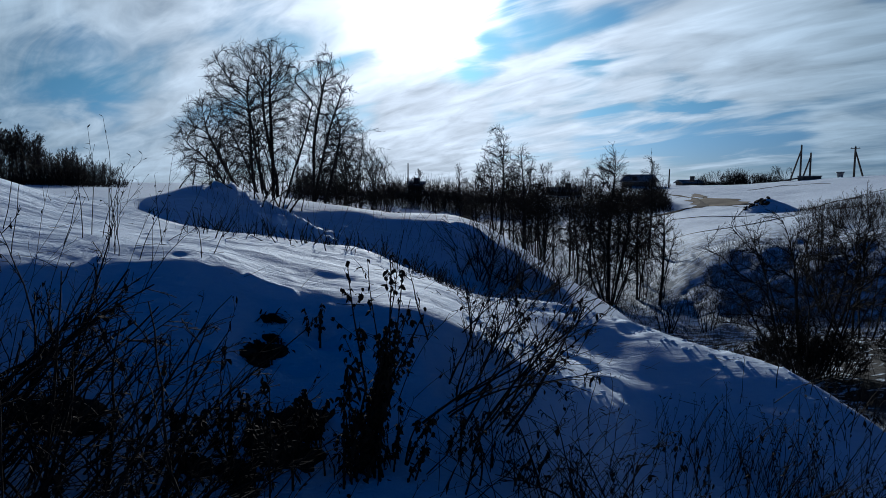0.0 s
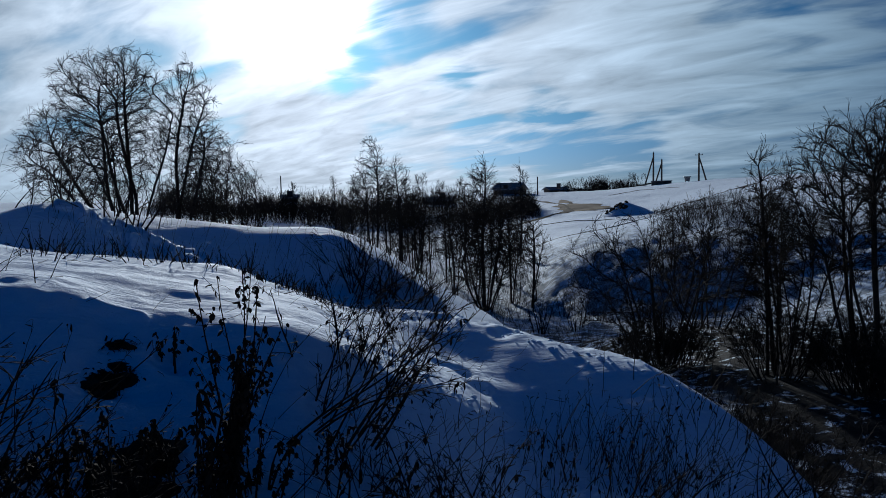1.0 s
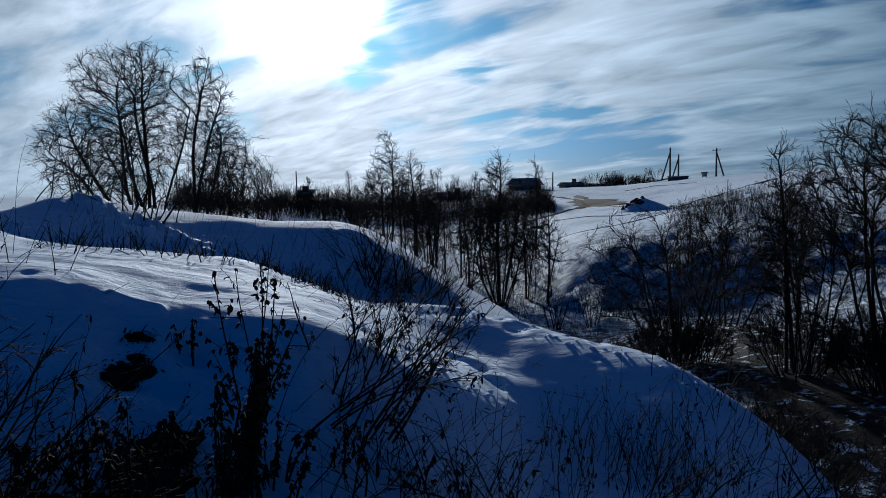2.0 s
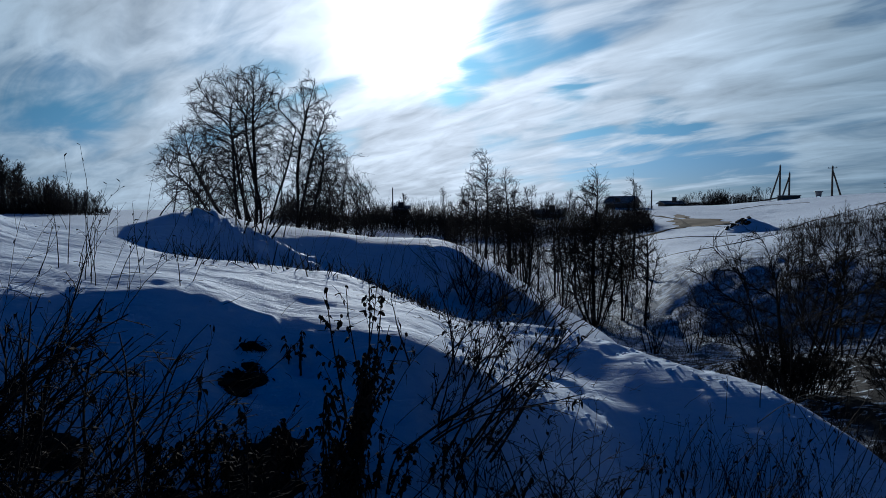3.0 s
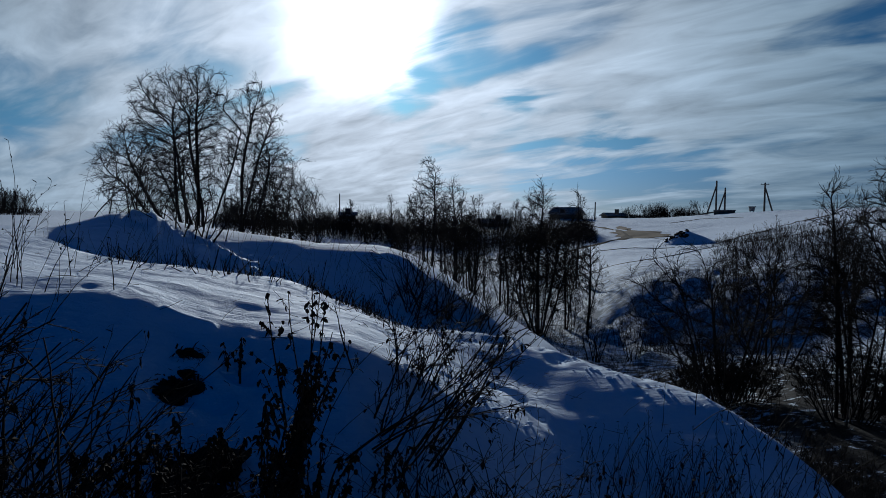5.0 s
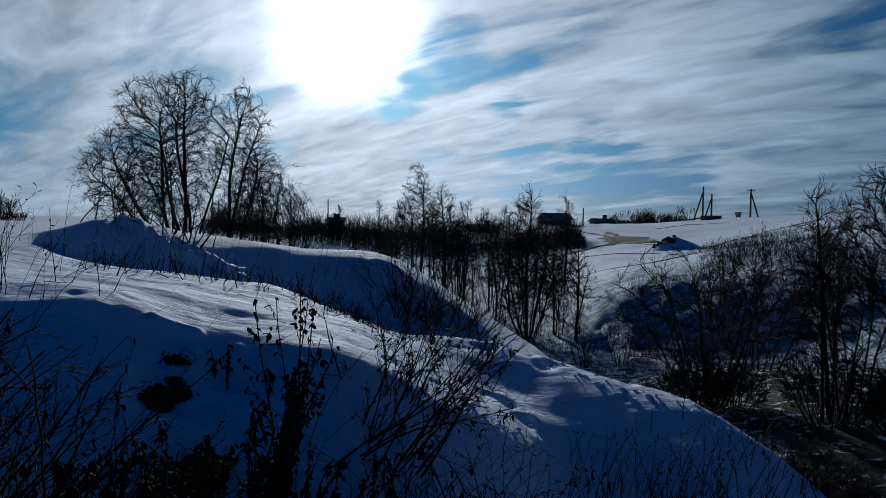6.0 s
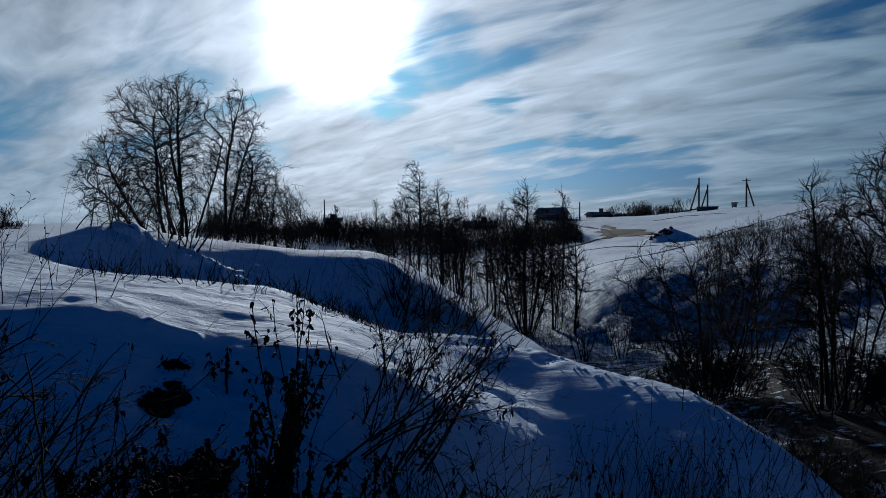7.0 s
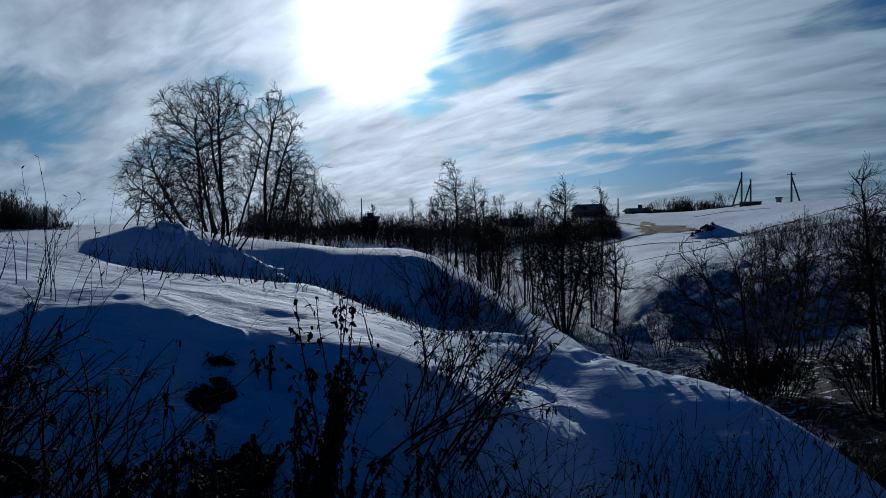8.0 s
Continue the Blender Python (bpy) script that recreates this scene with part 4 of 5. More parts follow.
def twig_mass(name, az0, az1, r0, r1, n, tall, rad, label, seed, edge=1.0, patchy=False):
    """A far thicket as one mass of upright leaning twigs with an uneven top."""
    rng = np.random.default_rng(seed)
    az, r = rng.uniform(az0, az1, n), rng.uniform(r0, r1, n)
    x, y = r * np.sin(np.radians(az)), r * np.cos(np.radians(az))
    if patchy:
        keep = rough_noise(x, y * 0.4, seed + 2, 20, 0.25, 1.2) > 0.35
        az, r, x, y = az[keep], r[keep], x[keep], y[keep]
        n = len(az)
    z = height(az, r) - 0.1
    crown = 0.72 + 0.30 * rough_noise(x, y * 0.5, seed + 1, 16, 0.35, 1.6) * 1.8
    taper = np.clip(np.minimum(az - az0, az1 - az) / edge, 0.25, 1)
    L = tall * np.clip(crown, 0.35, 1.35) * taper * rng.uniform(0.35, 1.0, n) ** 0.6
    way = np.stack([rng.normal(0, 0.30, n), rng.normal(0, 0.30, n), np.ones(n)], 1)
    P = grow(np.stack([x, y, z], 1), way, L, 3, 0.12, 0.0, rng)
    R = rad * rng.uniform(0.6, 1.2, (n, 1)) * np.array([[1.0, 0.75, 0.3]])
    Q, S = sprout(P, R, 3, 0.35, 1.0, 30, 0.40, 2, 0.1, 0.0, rng, 0.6, 0.5, rad * 0.4)
    return tagged(new(name, mesh_of(name, *shell([tubes(P, R, 3), tubes(Q, S, 3)]), TWIG)), label, "thicket", kind="stuff")


def far_thickets():
    twig_mass("thicket", -13.0, 14.0, 74, 100, 8000, 3.0, 0.022, "dense dark bare thicket beyond the ravine", 700)
    twig_mass("thicket", 13.0, 18.8, 72, 96, 2900, 2.6, 0.022, "dense dark bare thicket before the far house", 710)
    twig_mass("thicket", 21.5, 37.0, 26, 36, 1700, 0.95, 0.008, "low dark scrub on the shaded bank of the ravine", 750, 1.5)
    twig_mass("thicket", 36.0, 52.0, 22, 36, 800, 0.9, 0.008, "thin dark scrub on the shaded bank of the ravine", 755, 1.5)
    twig_mass("thicket", 27.0, 52.0, 38, 78, 9000, 0.7, 0.012, "patches of dark dry growth on the snowy hillside", 765, 1.5, True)
    twig_mass("thicket", 2.0, 20.0, 34, 62, 900, 1.5, 0.011, "dark bare undergrowth along the ravine floor", 760, 2.0)
    twig_mass("thicket", 10.0, 19.5, 27, 38, 320, 1.9, 0.010, "bare undergrowth round the birches in the ravine", 770, 2.0)
    twig_mass("thicket", 20.4, 24.6, 148, 160, 1200, 2.9, 0.026, "round dark bushes on the skyline", 720, 0.6)
    twig_mass("thicket", 24.7, 27.6, 146, 154, 600, 1.9, 0.026, "low dark bushes on the skyline", 730, 0.5)
    twig_mass("thicket", -50.0, -25.2, 100, 122, 9000, 3.4, 0.03, "dark undergrowth of the far wood", 740, 3.5)


old_clump()
far_thickets()
ravine_trees()
scatter_thicket(thicket_shapes())
far_woods()


# ---- far field: poles, sheds, houses, track, heap ----
def box(bm, x0, x1, y0, y1, z0, z1, bevel=0.0):
    made = bmesh.ops.create_cube(bm, size=1.0)["verts"]
    for v in made:
        v.co = Vector(((x0 + x1) / 2 + v.co.x * (x1 - x0), (y0 + y1) / 2 + v.co.y * (y1 - y0), (z0 + z1) / 2 + v.co.z * (z1 - z0)))
    if bevel:
        edges = {e for v in made for e in v.link_edges}
        bmesh.ops.bevel(bm, geom=list(edges), offset=bevel, segments=1, affect="EDGES")


def box_part(name, dims, mat, parent, label="", bevel=0.0):
    bm = bmesh.new()
    box(bm, *dims, bevel)
    return bm_part(name, bm, mat, parent, label)


def rod(a, b, r0, r1, sides=8):
    return tubes(np.array([[a, b]], float), np.array([[r0, r1]]), sides)


def utility_pole(az, r, h, lean, label, arms=True):
    root = thing("utility_pole", az, r, label, "utility pole", "poles on the hill", 0.3)
    part("pole", rod((0, 0, 0), (0.03 * h * 0.1, 0, h), 0.19, 0.15), POLE, root)
    part("strut", rod((lean, 0.3, 0), (0.02, 0.05, h * 0.88), 0.16, 0.13), POLE, root)
    if arms:
        part("crossarm", rod((-0.75, -0.12, h - 0.35), (0.75, -0.12, h - 0.35), 0.06, 0.06, 4), POLE, root)
        for x in (-0.65, 0.65):
            part("insulator", rod((x, -0.12, h - 0.30), (x, -0.12, h - 0.08), 0.05, 0.03, 6), CERAMIC, root)
    part("insulator", rod((0.02, 0, h - 0.02), (0.02, 0, h + 0.22), 0.06, 0.035, 6), CERAMIC, root)


def gable_house(az, r, w, d, eave, ridge, label, name="house", turn=0, chimney=True):
    root = thing(name, az, r, label, "house", sink=0.2, turn=-az + turn)
    hw, hd = w / 2, d / 2
    body = box_part("wall", (-hw, hw, -hd, hd, 0, eave), BOARD, root)
    for s in (-1, 1):
        V = [(-hw - 0.4, s * (hd + 0.4), eave - 0.12), (hw + 0.4, s * (hd + 0.4), eave - 0.12), (hw + 0.4, 0, ridge), (-hw - 0.4, 0, ridge)]
        V = np.array(V + [(x, y, z + 0.12) for x, y, z in V])
        F = np.array([(0, 1, 2, 3), (4, 5, 6, 7), (0, 1, 5, 4), (1, 2, 6, 5), (2, 3, 7, 6), (3, 0, 4, 7)])
        part("roof_slope", (V, F), ROOFING, root, smooth=False)
    for s in (-1, 1):
        V = np.array([(s * hw, -hd, eave), (s * hw, hd, eave), (s * hw, 0, ridge), (s * (hw - 0.12), -hd, eave), (s * (hw - 0.12), hd, eave), (s * (hw - 0.12), 0, ridge)])
        F = np.array([(0, 1, 2), (3, 4, 5), (0, 1, 4), (0, 4, 3), (1, 2, 5), (1, 5, 4), (2, 0, 3), (2, 3, 5)])
        part("gable", (V, F), BOARD, root, smooth=False)
    n = max(1, int(w / 3))
    for i in range(n):
        x = -hw + w * (i + 0.5) / n
        win = box_part("window", (x - 0.5, x + 0.5, -hd - 0.05, -hd + 0.02, 1.0, 2.1), BOARD, root, "dark framed window")
        box_part("pane", (x - 0.4, x + 0.4, -hd - 0.07, -hd - 0.055, 1.1, 2.0), GLASS, win)
    if chimney:
        box_part("chimney", (hw * 0.4, hw * 0.4 + 0.5, 0.2, 0.7, ridge - 0.6, ridge + 0.7), ROOFING, root)
    return root


def far_things():
    utility_pole(28.0, 140, 6.8, -1.7, "dark wooden utility pole with a slanting strut on the snowy hill", False)
    utility_pole(28.64, 146, 5.5, -1.4, "dark utility pole with a strut behind another pole", False)
    utility_pole(31.46, 142, 5.8, 1.5, "dark utility pole with strut and short crossarm on the hill")
    shed = thing("shed", 28.63, 134, "low dark board shed below the utility poles", "shed", sink=0.3)
    box_part("wall", (-1.8, 1.8, -1.5, 1.5, 0, 0.85), BOARD, shed, bevel=0.03)
    box_part("roof", (-1.95, 1.95, -1.7, 1.7, 0.852, 0.98), ROOFING, shed, bevel=0.03)
    bar = thing("fallen_beam", 27.7, 133, "dark beam lying on the snow beside the shed", "beam", sink=0.0)
    part("beam", rod((-1.6, 0, 0.1), (1.6, 0.2, 0.75), 0.16, 0.13, 6), POLE, bar)
    tank = thing("water_tank", 30.6, 138, "dark upright tank on a short stand on the hill", "tank", sink=0.2)
    part("drum", rod((0, 0, 0.45), (0, 0, 1.25), 0.45, 0.58, 14), METAL, tank)
    part("rim", rod((0, 0, 1.2), (0, 0, 1.35), 0.75, 0.72, 14), METAL, tank)
    for x, y in ((-0.3, -0.3), (0.3, -0.3), (0.3, 0.3), (-0.3, 0.3)):
        part("leg", rod((x, y, 0), (x, y, 0.6), 0.07, 0.07, 5), METAL, tank)
    gable_house(16.3, 132, 5.0, 4.2, 1.15, 2.35, "low dark wooden house with a shallow roof beyond the ravine", turn=-24, chimney=False)
    gable_house(20.1, 150, 4.2, 3.0, 0.75, 1.25, "low dark outbuilding on the far field", "outbuilding", 28, False)
    gable_house(-2.3, 118, 2.6, 3.0, 0.9, 1.4, "small dark hut with a flat-looking roof on the far slope", "hut", 0, False)
    gable_house(10.2, 112, 4.6, 4.0, 0.8, 1.35, "dark low house half hidden by the thicket", "house", 20, False)
    post = thing("post", 18.6, 126, "dark post standing beside the low house", "post", sink=0.2)
    part("shaft", rod((0, 0, 0), (0.05, 0, 3.5), 0.14, 0.10), POLE, post)
    mast = thing("post", -3.0, 118, "thin dark post beside the small hut", "post", sink=0.2)
    part("shaft", rod((0, 0, 0), (0, 0, 4.6), 0.12, 0.09), POLE, mast)


def ribbon(points, widths, lift, steps=60):
    """Strip that follows the ground along a bent line of (azimuth, distance)."""
    pts = np.array([(r * math.sin(radians(a)), r * math.cos(radians(a))) for a, r in points])
    t = np.linspace(0, len(pts) - 1, steps)
    c = np.stack([np.interp(t, np.arange(len(pts)), pts[:, i]) for i in (0, 1)], 1)
    for _ in range(12):
        c[1:-1] = (c[:-2] + 2 * c[1:-1] + c[2:]) / 4
    w = np.interp(t, np.arange(len(pts)), widths)
    w = w * (1 + 0.6 * rough_noise(c[:, 0], c[:, 1], 23, 16, 0.4, 3.0))
    d = np.gradient(c, axis=0)
    d /= np.linalg.norm(d, axis=1, keepdims=True)
    nrm = np.stack([-d[:, 1], d[:, 0]], 1)
    rows = []
    for s in np.linspace(-1, 1, 7):
        q = c + nrm * (w * s)[:, None]
        az, r = np.degrees(np.arctan2(q[:, 0], q[:, 1])), np.hypot(q[:, 0], q[:, 1])
        rows.append(np.concatenate([q, (height(az, r) + lift * (1 - 0.9 * s * s))[:, None]], 1))
    V = np.stack(rows, 1)
    idx = np.arange(steps * 7).reshape(steps, 7)
    F = np.stack([idx[:-1, :-1], idx[1:, :-1], idx[1:, 1:], idx[:-1, 1:]], -1).reshape(-1, 4)
    return V, F


def far_ground():
    V, F = ribbon([(20.6, 104), (21.4, 92), (22.4, 84), (23.4, 80), (24.6, 79)], [0.6, 2.2, 3.4, 3.2, 1.8], 0.12)
    tagged(new("road", mesh_of("road", V, F, SAND)), "bare sandy turning place cleared of snow", "road", kind="structure")
    V, F = ribbon([(14, 64), (17.3, 68), (18.9, 71), (20.5, 75), (21.4, 80), (21.0, 87), (20.0, 97), (18.1, 108)], [0.3, 0.4, 0.5, 0.7, 0.7, 0.55, 0.4, 0.3], 0.10, 110)
    tagged(new("track", mesh_of("track", V, F, EARTH)), "dark wheel track curving over the snowy field", "track", kind="structure")
    V, F = ribbon([(16, 48), (21, 46), (24, 48), (27, 51), (34, 58)], [0.10] * 5, 0.05, 90)
    tagged(new("track", mesh_of("track", V, F, EARTH)), "thin dark track line across the snow", "track", kind="structure")
    for points, wide in (([(19, 60), (22, 58), (25, 56)], 0.07), ([(20, 88), (24, 72), (27, 66)], 0.10), ([(28.5, 62), (31, 72), (34, 88), (37, 104)], 0.22), ([(24.5, 112), (27, 116), (30, 112)], 0.25)):
        V, F = ribbon(points, [wide] * len(points), 0.05, 70)
        tagged(new("track", mesh_of("track", V, F, EARTH)), "dark rut of old tyre marks in the snow field", "track", kind="structure")
    rng = np.random.default_rng(31)
    heap = thing("heap", 25.9, 62.5, "heap of cleared snow with dark earth clods on its crest", "snow heap", sink=0.3)
    gx, gy = np.meshgrid(np.linspace(-3.4, 4.4, 48), np.linspace(-3.6, 3.6, 36), indexing="ij")

    def rise(x, y):
        x, y = np.asarray(x, float), np.asarray(y, float)
        q = np.sqrt((x / np.where(x < 0, 2.9, 3.7)) ** 2 + (y / 3.2) ** 2)
        return 1.55 * np.clip(1 - q, 0, 1) ** 0.9 + 0.12 * rough_noise(x, y, 33, 16, 1.5, 6.0) * np.clip(1.2 - q, 0, 1)

    gz = rise(gx, gy)
    idx = np.arange(gx.size).reshape(gx.shape)
    quads = np.stack([idx[:-1, :-1], idx[1:, :-1], idx[1:, 1:], idx[:-1, 1:]], -1).reshape(-1, 4)
    part("heap_body", (np.stack([gx, gy, gz], -1), quads), SNOW, heap)
    for i in range(40):
        x = rng.uniform(-1.7, 0.1)
        y = rng.uniform(-1.3, 0.2)
        z = float(rise(x, y))
        part("clod", blob((x, y, z), rng.uniform(0.07, 0.22, 3) * (1, 1, 0.8), rng, 5, 7, 0.35), EARTH, heap)


far_things()
far_ground()


# ---- dry plants on the bank ----
def weed(az, r, seed, n, h, lean, spread, label, leaf=34, heads=1.0, foot=0.05, name="dry_weed", clump=0, bundle=0.0):
    """Withered tall herb: stalks with curled hanging leaves and seed heads."""
    rng = np.random.default_rng(seed)
    root = thing(name, az, r, label, "dry plant", "dry weeds on the bank", 0.04)
    leaves, tops, shoots = [], [], []
    for i in range(n):
        u = (i + 0.5) / n * 2 - 1
        hh = h * rng.uniform(0.62, 1.0) * (1 - 0.18 * abs(u))
        base = np.array([[rng.normal(0, foot), rng.normal(0, foot), 0]])
        if bundle:      # stalks rise together and part higher up
            low = grow(base, np.array([[lean, rng.normal(0, 0.02), 1]]), np.array([hh * bundle]), 5, 0.02, 0.0, rng)
            high = grow(low[:, -1], np.array([[lean * 0.5 + u * spread, rng.normal(0, spread * 0.4), 1]]), np.array([hh * (1 - bundle)]), 6, 0.05, (0, 0, 0.03), rng)
            P = np.concatenate([low, high[:, 1:]], 1)
        else:
            P = grow(base, np.array([[lean + 0.12 * u * spread, rng.normal(0, spread * 0.15), 1]]), np.array([hh]), 10, 0.035, (0.15 * u * spread, rng.normal(0, 0.06 * spread), 0), rng)
        R = 0.0072 * rng.uniform(0.75, 1.15) * np.linspace(1, 0.3, 10)[None]
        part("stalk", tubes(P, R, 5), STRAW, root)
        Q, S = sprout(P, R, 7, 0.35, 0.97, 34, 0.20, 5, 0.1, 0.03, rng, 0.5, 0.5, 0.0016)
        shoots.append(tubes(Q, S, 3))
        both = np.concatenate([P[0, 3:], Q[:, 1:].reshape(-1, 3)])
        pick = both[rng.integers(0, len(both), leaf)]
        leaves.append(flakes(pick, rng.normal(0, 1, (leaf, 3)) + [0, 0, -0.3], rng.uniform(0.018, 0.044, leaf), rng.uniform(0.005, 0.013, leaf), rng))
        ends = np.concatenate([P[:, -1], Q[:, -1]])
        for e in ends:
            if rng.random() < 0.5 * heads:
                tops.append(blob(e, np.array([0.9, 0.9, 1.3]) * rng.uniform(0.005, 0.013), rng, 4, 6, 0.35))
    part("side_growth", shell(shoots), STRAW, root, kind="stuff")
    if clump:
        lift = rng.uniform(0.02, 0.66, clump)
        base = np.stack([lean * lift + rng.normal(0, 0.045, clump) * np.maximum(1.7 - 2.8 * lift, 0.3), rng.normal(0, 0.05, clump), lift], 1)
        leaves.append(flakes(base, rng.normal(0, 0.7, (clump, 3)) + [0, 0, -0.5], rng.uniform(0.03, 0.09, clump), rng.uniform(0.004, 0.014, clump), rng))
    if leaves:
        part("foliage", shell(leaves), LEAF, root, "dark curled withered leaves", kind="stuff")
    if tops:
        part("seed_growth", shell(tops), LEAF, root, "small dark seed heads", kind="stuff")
    return root


def grass(az, r, seed, n, h, lean, spread, label, foot=0.18, curl=-0.03, thick=0.0034, name="dry_grass", heads=True, leafy=0):
    """Tuft of dry stems."""
    rng = np.random.default_rng(seed)
    root = thing(name, az, r, label, "dry grass", "dry grass on the bank", 0.03)
    base = np.stack([rng.normal(0, foot, n), rng.normal(0, foot, n), np.zeros(n)], 1)
    a = radians(-az)
    wx = root.location.x + base[:, 0] * math.cos(a) - base[:, 1] * math.sin(a)
    wy = root.location.y + base[:, 0] * math.sin(a) + base[:, 1] * math.cos(a)
    base[:, 2] = height(np.degrees(np.arctan2(wx, wy)), np.hypot(wx, wy)) - root.location.z - 0.03
    way = np.stack([rng.normal(lean, spread, n), rng.normal(0, spread, n), np.ones(n)], 1)
    L = h * rng.uniform(0.45, 1.0, n)
    P = grow(base, way, L, 8, 0.07, (0.4 * curl if lean < 0 else -0.4 * curl, 0, curl), rng)
    R = thick * rng.uniform(0.7, 1.3, (n, 1)) * np.linspace(1, 0.35, 8)[None]
    geo = [tubes(P, R, 3)]
    Q, S = sprout(P, R, 2, 0.45, 0.95, 30, 0.25, 4, 0.1, 0.0, rng, 0.6, 0.6, thick * 0.5)
    geo.append(tubes(Q, S, 3))
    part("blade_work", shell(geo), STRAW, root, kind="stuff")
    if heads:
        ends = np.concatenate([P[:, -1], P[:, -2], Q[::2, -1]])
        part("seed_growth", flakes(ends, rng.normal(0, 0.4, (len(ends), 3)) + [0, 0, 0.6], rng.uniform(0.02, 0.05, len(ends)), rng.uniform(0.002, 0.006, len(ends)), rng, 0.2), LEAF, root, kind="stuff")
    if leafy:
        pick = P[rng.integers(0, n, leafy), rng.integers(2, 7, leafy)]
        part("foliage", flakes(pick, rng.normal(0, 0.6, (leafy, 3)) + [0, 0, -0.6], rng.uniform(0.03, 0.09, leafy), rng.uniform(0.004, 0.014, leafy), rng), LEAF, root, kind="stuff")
    return root


def brush(az, r, seed, n, length, lean, spread, label, rad=0.005, up=-0.01, counts=(6, 4), foot=0.12, rise=1.0, name="brushwood", leafy=0):
    """Woody leaning twigs with side shoots."""
    rng = np.random.default_rng(seed)
    root = thing(name, az, r, label, "brushwood", "brushwood on the bank", 0.04)
    base = np.stack([rng.normal(0, foot, n), rng.normal(0, foot, n), np.zeros(n)], 1)
    way = np.stack([rng.normal(lean, spread, n), rng.normal(0, spread * 0.7, n), np.full(n, rise)], 1)
    P = grow(base, way, length * rng.uniform(0.55, 1.0, n), 10, 0.07, up, rng)
    R = 1.9 * rad * rng.uniform(0.6, 1.1, (n, 1)) * np.linspace(1, 0.25, 10)[None]
    for i in range(n):
        part("stem", tubes(P[i:i + 1], R[i:i + 1], 5), TWIG, root)
    Q, S = sprout(P, R, counts[0], 0.2, 0.98, 36, 0.34, 6, 0.1, up, rng, 0.6, 0.4, 0.0027)
    T, U = sprout(Q, S, counts[1], 0.2, 1.0, 38, 0.4, 4, 0.12, up, rng, 0.6, 0.5, 0.0021)
    part("twig_spray", shell([tubes(Q, S, 3), tubes(T, U, 3)]), TWIG, root, kind="stuff")
    if leafy:
        allp = np.concatenate([Q.reshape(-1, 3), T.reshape(-1, 3)])
        pick = allp[rng.integers(0, len(allp), leafy)]
        part("foliage", flakes(pick, rng.normal(0, 0.6, (leafy, 3)) + [0, 0, -0.6], rng.uniform(0.02, 0.06, leafy), rng.uniform(0.004, 0.013, leafy), rng), LEAF, root, kind="stuff")
    return root


def clod(az, r, seed, size, label, tuft=60):
    """Bare patch of dark earth with dead grass, sunk in the snow."""
    rng = np.random.default_rng(seed)
    root = thing("earth_patch", az, r, label, "bare earth", sink=size[2] * 0.35)
    for k in range(13):
        c = (rng.uniform(-0.9, 0.9) * size[0], rng.uniform(-0.7, 0.7) * size[1], 0)
        c = (c[0], c[1] * (1 - 0.4 * abs(c[0]) / size[0]), 0.42 * c[1] + rng.normal(0, size[2] * 0.1))
        v, f = blob((0, 0, 0), np.array(size) * rng.uniform(0.24, 0.52, 3), rng, 11, 16, 0.18)
        v = v * (1 + rough_noise(v[:, 0] + v[:, 2] * 0.7, v[:, 1] - v[:, 2], seed + k, 20, 14.0, 60.0)[:, None] * 9) + np.array(c)
        part("lump", (v, f), EARTH, root)
    n = tuft * 5
    base = np.stack([rng.normal(0, size[0] * 0.45, n), rng.normal(-0.02, size[1] * 0.45, n), np.zeros(n)], 1)
    base[:, 2] = 0.42 * base[:, 1] + size[2] * 0.35
    part("dead_grass", flakes(base, rng.normal(0, 0.8, (n, 3)) + [0, -0.4, 0.1], rng.uniform(0.03, 0.11, n), rng.uniform(0.002, 0.008, n), rng, 0.5), LEAF, root, kind="stuff")
    return root


